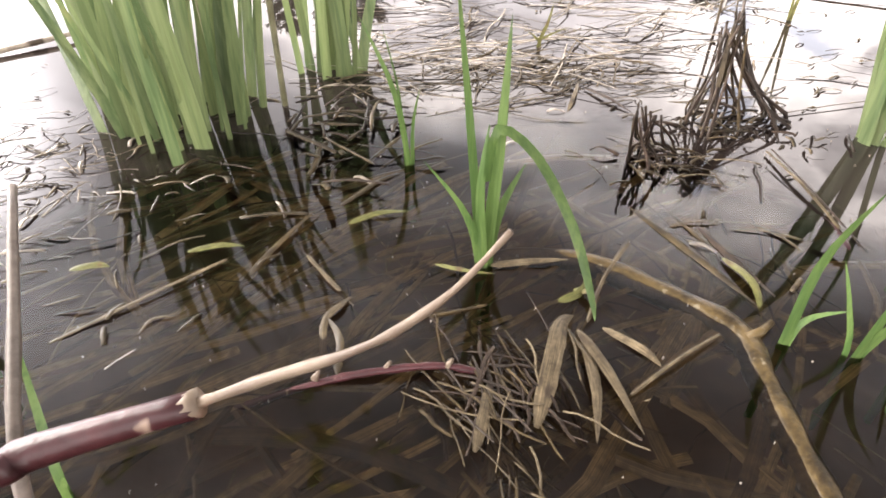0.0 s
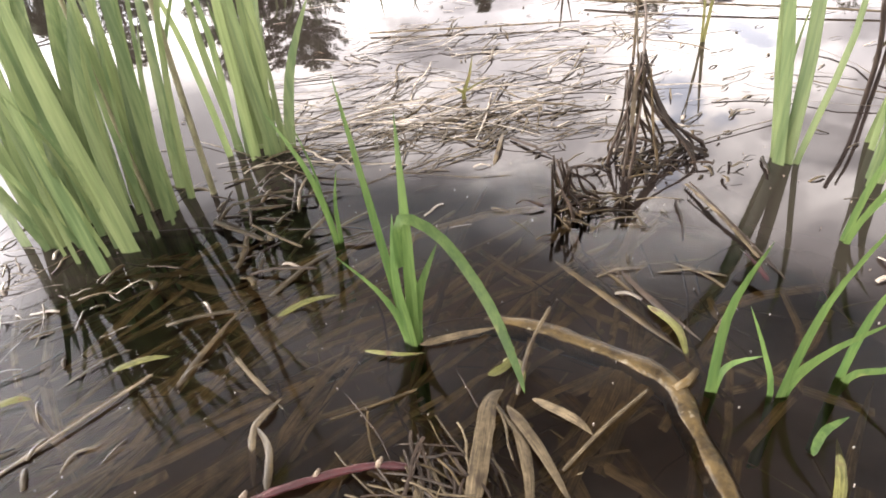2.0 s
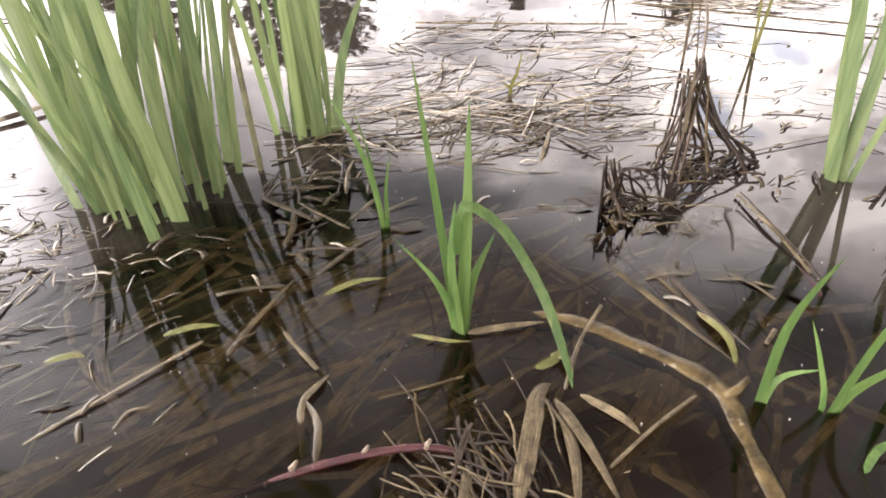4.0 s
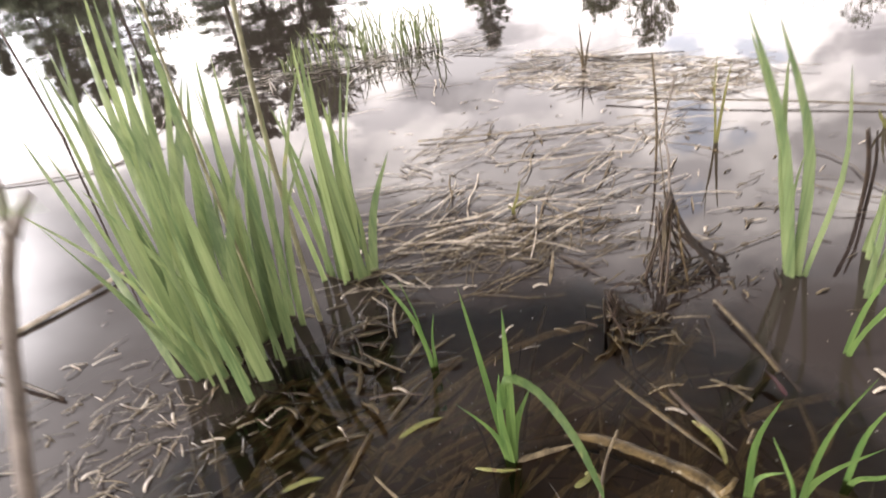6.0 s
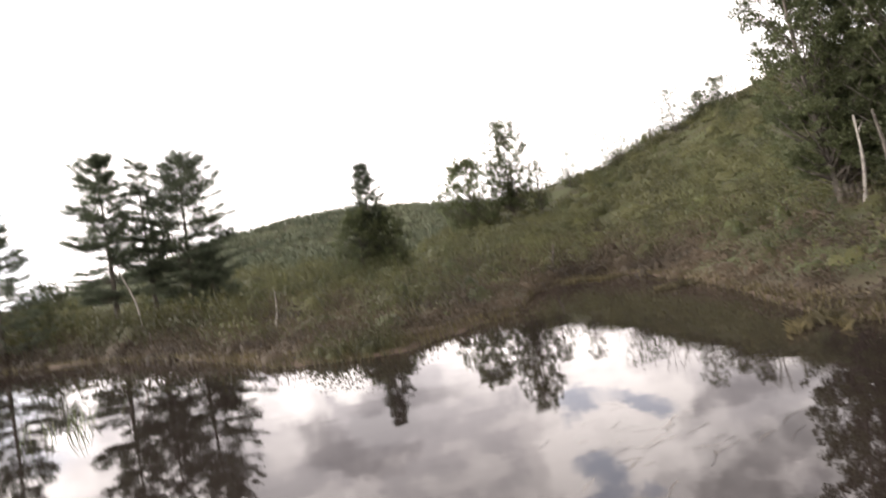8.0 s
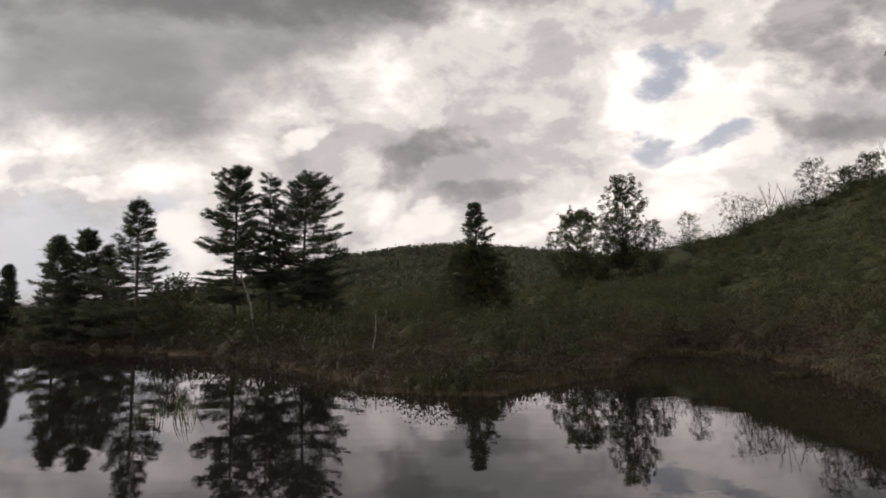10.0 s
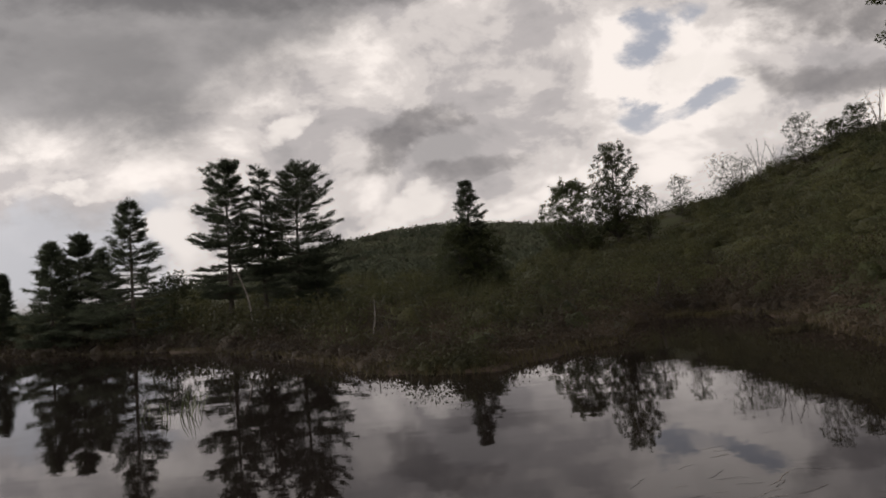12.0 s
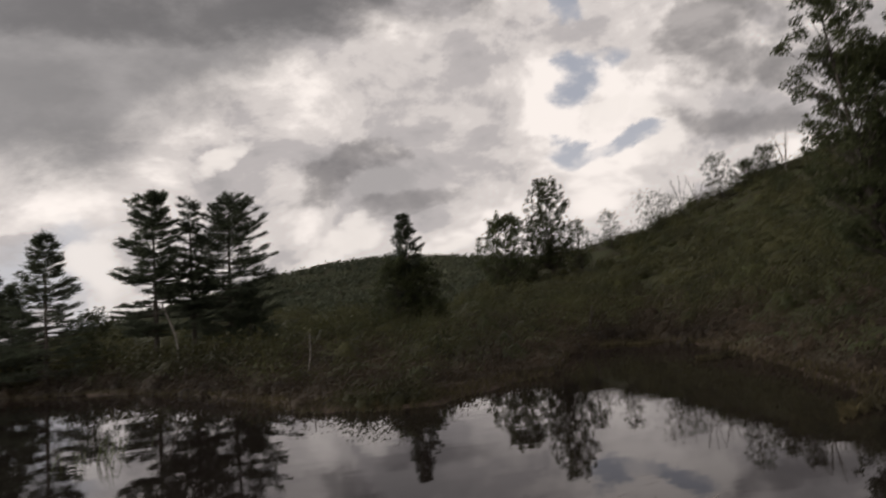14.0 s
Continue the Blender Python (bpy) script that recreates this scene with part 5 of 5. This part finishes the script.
def broadleaf(label, az, dist, el, spread, bare, seed, leaf_mat, density=1.0, lean=0.0, stems=1, size=0.17, group="trees on the hillside", bark=None, open_crown=0.0):
    """A leafy tree: forked limbs with clumps of small leaves and gaps between."""
    rng = random.Random(seed)
    nrng = np.random.default_rng(seed)
    base = on_ground(az, dist)
    h = height_for(az, dist, el)
    owner = thing("leafy_tree", label, "tree", group, base)
    boles, limbs, spots = [], [], []
    bark = bark or BARK
    for s in range(stems):
        off = Vector(((s - (stems - 1) / 2) * spread * 0.22, 0, 0))
        top = base + off * 2.2 + Vector((lean + rng.uniform(-0.06, 0.06) * h, 0, h * (1 if s == 0 else rng.uniform(0.8, 0.96))))
        line = curve_points([base + off * 0.4 - Vector((0, 0, 0.3)), base.lerp(top, 0.4) + off * 0.5, top], 12)
        boles.append(tube(line, (h * 0.013, 0.02), 7, 0.06, seed + s))
        count = int((50 + 48 * spread * density ** 0.5) / stems * (1 - 0.5 * open_crown))
        phase = rng.uniform(0, 9)
        for i in range(count):
            t = (i + rng.random()) / count
            a = rng.uniform(0, 6.28)
            lobes = 0.78 + 0.5 * noise.noise((math.cos(a) * 1.3 + phase, math.sin(a) * 1.3, t * 3.2 + seed))
            reach = spread * (1.2 if stems > 1 else 1.42) * math.sin(math.pi * (0.14 + 0.78 * t)) ** 0.75 * lobes * rng.random() ** 0.42
            u = bare + (1 - bare) * t
            at = lambda w: line[min(int(w * 11), 10)].lerp(line[min(int(w * 11) + 1, 11)], w * 11 - min(int(w * 11), 10))
            c = at(min(u, 1.0)) + Vector((math.cos(a) * reach, math.sin(a) * reach, rng.uniform(-0.2, 0.2)))
            p = at(max(bare * 0.75, min(u, 0.98) - (0.75 * reach + 0.2) / h))
            mid = p.lerp(c, 0.55) + Vector((math.cos(a), math.sin(a), 0)) * reach * 0.10
            limbs.append(tube([p, mid, c], (h * 0.0042 * (1.1 - t), 0.010), 4))
            for k in range(4):
                if rng.random() < open_crown:
                    continue
                d = Vector((rng.gauss(0, 1), rng.gauss(0, 1), rng.gauss(0.1, 0.8))) * (0.10 + 0.07 * spread)
                rr = (0.13 + 0.055 * spread) * rng.uniform(0.6, 1.4)
                spots.append((c.x + d.x, c.y + d.y, c.z + d.z, rr, int(15 * density * (rr / 0.4) ** 1.3) + 4))
    tagged(part("branchwork", join(*limbs), bark, part("trunk", join(*boles), bark, owner)), kind="stuff")
    if spots:
        foliage("crown", owner, spots, leaf_mat, nrng, size, size * 0.62, 0.8)
    return owner


def bare_tree(label, az, dist, el, spread, seed):
    rng = random.Random(seed)
    base = on_ground(az, dist)
    h = height_for(az, dist, el)
    owner = thing("bare_tree", label, "tree", "bare trees on the ridge", base)
    boles, limbs = [], []
    for s in range(5):
        a = rng.uniform(0, 6.28)
        top = base + Vector((math.cos(a) * spread, math.sin(a) * spread, h * rng.uniform(0.8, 1)))
        line = curve_points([base - Vector((0, 0, 0.2)), base.lerp(top, 0.5) - Vector((math.cos(a), math.sin(a), 0)) * spread * 0.2, top], 8)
        boles.append(tube(line, (0.07, 0.012), 5))
        for k in range(7):
            p = line[rng.randint(2, 6)]
            limbs.append(tube([p, p + Vector((rng.uniform(-0.5, 0.5), rng.uniform(-0.5, 0.5), rng.uniform(0.5, 1.2)))], (0.025, 0.008), 4))
    tagged(part("branchwork", join(*limbs), PALE_BARK, part("trunk", join(*boles), PALE_BARK, owner)), kind="stuff")


pine("tall dark white pine with a rounded top", -16.4, 46, 13.6, 2.7, 0.20, 1, 1.5, taper=0.36)
pine("slim white pine with sparse ragged crown", -13.4, 47, 13.3, 1.8, 0.26, 2, 0.8, 0.0, gap=0.25, taper=0.5)
pine("broad white pine with long level limbs", -10.3, 47, 13.2, 4.4, 0.14, 3, 1.2, 0.3, taper=0.46)
pine("young pine filling the foot of the grove", -8.6, 45, 5.2, 2.4, 0.04, 4, 0.9, gap=0.2, taper=1.0)
pine("open-crowned pine with a slender tip", -24.4, 42, 10.4, 3.4, 0.08, 5, 0.75, gap=0.25, taper=1.0)
pine("dense dark pine in a lakeside group", -28.2, 46, 7.4, 2.6, 0.06, 6, 1.1, gap=0.15, taper=0.8)
pine("dense dark pine with drooping boughs", -30.2, 47, 6.8, 2.4, 0.06, 7, 1.1, gap=0.15, taper=0.85)
pine("leaning dark pine behind the lakeside group", -26.6, 49, 6.2, 2.2, 0.06, 41, 1.0, gap=0.2, taper=0.9)
pine("small pointed spruce standing alone", -33.4, 58, 4.3, 1.3, 0.05, 9, 0.9, taper=0.9)
pine("far pointed spruce on the distant shore", -35.5, 60, 3.4, 1.6, 0.05, 10, 1.0, taper=0.9)
pine("single pointed pine rising over dark foliage", 6.4, 58, 10.8, 2.5, 0.25, 11, 1.2, taper=0.72)
broadleaf("dark leafy tree in front of the lone pine", 5.2, 57, 6.3, 2.2, 0.05, 12, LEAVES, 3.0)
broadleaf("dark leafy tree beside the lone pine", 8.0, 57, 5.6, 2.0, 0.05, 13, LEAVES, 3.0)
broadleaf("rounded leafy tree on the shoulder of the hill", 16.6, 84, 9.4, 3.9, 0.05, 14, LEAVES, 2.4, size=0.20)
broadleaf("tall open-crowned tree with light showing through", 20.4, 84, 12.7, 3.6, 0.20, 15, LEAVES, 2.4, 0.3, 2, size=0.20, open_crown=0.2)
broadleaf("small leafy tree beside the tall one", 23.1, 86, 8.4, 1.9, 0.2, 16, LEAVES, 0.9)
broadleaf("thin pale-leaved young tree on the ridge", 26.1, 100, 8.9, 2.1, 0.2, 17, LEAVES, 0.7, open_crown=0.2)
broadleaf("spreading thin-leaved tree on the ridge", 30.6, 102, 10.1, 3.4, 0.15, 18, LEAVES, 0.8, 0, 3, open_crown=0.25)
bare_tree("bare pale tree on the ridge", 32.6, 103, 11.0, 1.7, 19)
bare_tree("bare pale tree beside another on the ridge", 34.0, 103, 10.7, 1.6, 20)
broadleaf("small open tree on the hilltop", 36.0, 102, 12.3, 2.4, 0.2, 21, LEAVES, 0.9, open_crown=0.2)
broadleaf("low rounded tree on the hilltop", 38.0, 104, 11.3, 2.2, 0.1, 22, LEAVES, 1.2)
broadleaf("low dense tree on the hilltop", 39.8, 104, 12.2, 2.1, 0.1, 23, LEAVES, 1.2)
bare_tree("bare slender tree behind the great tree", 41.2, 100, 13.3, 1.6, 24)
broadleaf("great leafy tree leaning over the near shore", 47.9, 27, 21.8, 2.2, 0.26, 25, LEAVES, 6.0, 0.1, 4, 0.13)
broadleaf("tall leafy tree at the pond's corner", 53.5, 26, 20.5, 2.3, 0.22, 26, LEAVES, 5.0, 0.2, 3, 0.13)
broadleaf("small leafy tree below the pines", -21.2, 46, 3.6, 1.3, 0.1, 27, LEAVES, 1.2)


def snag(label, az, dist, top_el, lean, r, mat, forks=0, seed=0, name="dead_snag"):
    rng = random.Random(seed)
    base = on_ground(az, dist)
    h = height_for(az, dist, top_el)
    owner = thing(name, label, "dead trunk", "", base)
    top = base + Vector((lean, 0, h))
    line = curve_points([base - Vector((0, 0, 0.2)), base.lerp(top, 0.5) + Vector((0.06 * h, 0, 0)), top], 10)
    part("trunk", tube(line, (r, r * 0.4), 6, 0.15, seed), mat, owner)
    for i in range(forks):
        p = line[rng.randint(5, 8)]
        part("limb", tube([p, p + Vector((rng.uniform(0.15, 0.5), rng.uniform(-0.2, 0.2), rng.uniform(0.1, 0.4)))], (r * 0.4, r * 0.15), 5, 0.1, i), mat, owner)


snag("thin pale dead pole at the water's edge", -4.0, 24, 0.2, 0.25, 0.05, PALE_BARK, 0, 1)
snag("pale leaning birch trunk before the pines", -14.6, 38, 4.0, -0.9, 0.10, PALE_BARK, 1, 2)
snag("dark stump at the shore", -14.4, 30, -1.6, 0.1, 0.10, BARK, 0, 3)
snag("dark forked snag on the bank", 22.6, 33, 0.3, 0.6, 0.07, BARK, 2, 4)
snag("pale birch trunk under the great tree", 48.6, 24, 6.5, 0.3, 0.08, PALE_BARK, 1, 5)
snag("dark trunk at the pond's corner", 50.6, 23, 6.5, -0.2, 0.10, BARK, 1, 6)


# ---- far bank: brush, grass and woods ----
def mound(p, r, h, seed):
    """The leafy body of one bush: a lumpy dome."""
    verts, faces, n, rings = [], [], 10, 5
    for k in range(rings):
        e = math.pi / 2 * k / rings
        for i in range(n):
            a = 2 * math.pi * (i + 0.5 * (k % 2)) / n
            q = Vector((math.cos(a) * math.cos(e), math.sin(a) * math.cos(e), math.sin(e)))
            w = 0.84 + 0.42 * noise.noise(q * 1.7 + Vector((seed * 3.1, seed * 1.7, 0)))
            verts.append((p.x + q.x * r * w, p.y + q.y * r * w, p.z - 0.15 + q.z * h * w))
    verts.append((p.x, p.y, p.z - 0.15 + h * 0.9))
    for k in range(rings - 1):
        for i in range(n):
            a, b = k * n + i, k * n + (i + 1) % n
            faces.append((a, b, b + n, a + n))
    t = (rings - 1) * n
    faces += [(t + i, t + (i + 1) % n, t + n) for i in range(n)]
    return verts, faces


def brush(name, label, count, pick, mat, seed, leaves, size, category="bushes"):
    """Bushes strewn over the bank, each a lumpy body under loose leaves: pick(rng) -> azimuth, distance, radius, height."""
    rng = np.random.default_rng(seed)
    c, w, nn, ln, wd, verts, faces = [], [], [], [], [], [], []
    for i in range(count):
        az, dist, r, h = pick(rng)
        p = on_ground(az, dist)
        dome, skin = mound(p, r * 0.50, h * 0.46, seed + i)
        faces += [tuple(k + len(verts) for k in f) for f in skin]
        verts += dome
        n = int(leaves * 0.95 * (r * h) ** 0.6)
        d = rng.normal(size=(n, 3))
        d[:, 2] = np.abs(d[:, 2])
        d /= np.linalg.norm(d, axis=1, keepdims=True)
        out = d.copy()
        d *= rng.uniform(0.50, 1.12, (n, 1)) * np.array([r, r, h * 0.92])
        c.append(np.array([p.x, p.y, p.z - 0.1]) + d)
        way = rng.normal(size=(n, 3))
        way[:, 2] += 0.7
        w.append(way)
        nn.append(rng.normal(size=(n, 3)) * 0.35 + out * 1.2 + np.array([0, 0, 0.25]))
        k = size * (0.6 + 0.012 * dist)
        ln.append(k * rng.uniform(0.6, 1.4, n))
        wd.append(k * 0.55 * rng.uniform(0.6, 1.4, n))
    v, f = quads(np.concatenate(c), np.concatenate(w), np.concatenate(nn), np.concatenate(ln), np.concatenate(wd))
    faces += [tuple(k + len(verts) for k in q) for q in f]
    tagged(part(name, (verts + v, faces), mat), label, category, kind="stuff")


def bank(lo, hi, near, far, r, h):
    """Picks places behind the shoreline between two azimuths."""
    def pick(rng):
        az = rng.uniform(lo, hi)
        edge = table(SHORE, az)
        dist = edge + near + (far - near) * rng.random() ** 1.2
        near_by = min(dist / 34, 1)
        return az, dist, rng.uniform(*r) * near_by, rng.uniform(*h) * near_by
    return pick


brush("marsh_brush", "low brown-green brush along the far shore", 620, bank(-45, 60, 0.4, 9, (0.4, 1.2), (0.4, 1.3)), SHRUB_BROWN, 31, 190, 0.10)
brush("shrubs", "olive shrubs covering the bank and hillside", 620, bank(-45, 62, 6, 104, (1.1, 3.4), (0.9, 2.8)), SHRUB_GREEN, 32, 190, 0.115)
brush("shrubs", "bright green shrubs in patches on the hillside", 330, bank(-45, 62, 15, 100, (1.0, 2.8), (1.0, 2.8)), SHRUB_LIME, 38, 190, 0.115)
brush("shrubs", "dark green bushes scattered over the hillside", 260, bank(-45, 62, 4, 104, (0.9, 2.2), (1.2, 3.2)), SHRUB_DARK, 39, 200, 0.115)
brush("shrubs", "olive thicket on the steep hillside", 420, bank(14, 62, 14, 106, (1.2, 3.0), (0.9, 2.2)), SHRUB_GREEN, 51, 52, 0.17)
brush("shrubs", "mixed brown brush on the hillside", 560, bank(-45, 62, 1, 26, (0.8, 2.2), (0.7, 1.9)), SHRUB_BROWN, 33, 180, 0.115)
brush("shrubs", "dark thicket under the pines", 130, bank(-36, -6, 6, 24, (1.0, 1.9), (1.2, 2.4)), SHRUB_GREEN, 34, 110, 0.22)
brush("shore_bush", "leafy green bush overhanging the pond's edge", 16, lambda r: (r.uniform(-1.0, 6.5), 14.2 + r.uniform(-0.4, 0.8), r.uniform(0.4, 0.8), r.uniform(0.6, 1.0)), SHRUB_GREEN, 37, 320, 0.09)
brush("shrubs", "bushes round the pond behind the path", 110, bank(62, 178, 3, 20, (0.6, 1.4), (0.8, 2.0)), SHRUB_GREEN, 35, 60, 0.22)
brush("shrubs", "bushes on the open shore behind", 110, bank(-178, -45, 3, 25, (0.6, 1.6), (0.8, 2.0)), SHRUB_GREEN, 36, 60, 0.22)


def shore_grass():
    rng = np.random.default_rng(44)
    c, w, nn, ln, wd = [], [], [], [], []
    for i in range(6000):
        az = rng.uniform(-40, 56)
        edge = table(SHORE, az)
        p = on_ground(az, edge * rng.uniform(0.965, 1.02) + rng.uniform(-0.2, 1.6))
        h = rng.uniform(0.06, 0.24)
        c.append((p.x, p.y, max(p.z, 0.0) + h * 0.4))
        w.append((rng.normal() * 0.25, rng.normal() * 0.25, 1.0))
        nn.append((rng.normal(), -1, 0.1))
        ln.append(h)
        wd.append(0.035)
    v, f = quads(c, w, nn, ln, wd)
    tagged(part("shore_grass", (v, f), SHORE_GRASS, smooth=False), "rough grass and sedge along the water's edge", "grass", kind="stuff")


shore_grass()


def grass_bars():
    """Low pale bars of grass lying in the cove, and floating weed near the corner."""
    rng = np.random.default_rng(45)
    for label, a0, a1, d, n, h in (("pale grassy bar in the cove", 23.7, 29.3, 28.5, 500, 0.16), ("short grassy bar near the cove", 32.0, 35.4, 19.5, 320, 0.14), ("low weed patch at the pond's corner", 42.0, 46.5, 10.5, 260, 0.16)):
        c, w, nn, ln, wd = [], [], [], [], []
        for i in range(n):
            az = rng.uniform(a0, a1)
            dist = d + rng.normal() * 0.28 + 0.5 * math.sin(az * 1.3)
            x, y = EYE.x + dist * math.sin(radians(az)), EYE.y + dist * math.cos(radians(az))
            hh = h * rng.uniform(0.5, 1.4)
            c.append((x, y, hh * 0.3))
            w.append((rng.normal(), rng.normal() * 0.5, 0.8))
            nn.append((rng.normal(), -1, 0.6))
            ln.append(hh * 1.5)
            wd.append(0.05)
        v, f = quads(c, w, nn, ln, wd)
        tagged(part("grass_bar", (v, f), SHORE_GRASS, smooth=False), label, "grass", kind="stuff")


grass_bars()


def far_woods():
    rng = np.random.default_rng(46)
    c, w, nn, ln, wd = [], [], [], [], []
    for i in range(5200):
        az, dist = rng.uniform(-32, 34), rng.uniform(210, 470)
        p = on_ground(az, dist)
        n = 14
        h = rng.uniform(1.5, 4.2)
        d = rng.normal(size=(n, 3)) * np.array([1.6, 1.6, h * 0.24])
        c.append(np.array([p.x, p.y, p.z + h * 0.45]) + d)
        w.append(rng.normal(size=(n, 3)) + np.array([0, 0, 0.8]))
        nn.append(rng.normal(size=(n, 3)) * 0.18 + np.array([0, -0.4, 0.8]))
        ln.append(rng.uniform(0.9, 2.2, n))
        wd.append(rng.uniform(0.7, 1.6, n))
    v, f = quads(np.concatenate(c), np.concatenate(w), np.concatenate(nn), np.concatenate(ln), np.concatenate(wd))
    tagged(part("far_woods", (v, f), FAR_WOOD, smooth=False), "wooded crest of the distant hill", "woods", kind="stuff")


far_woods()
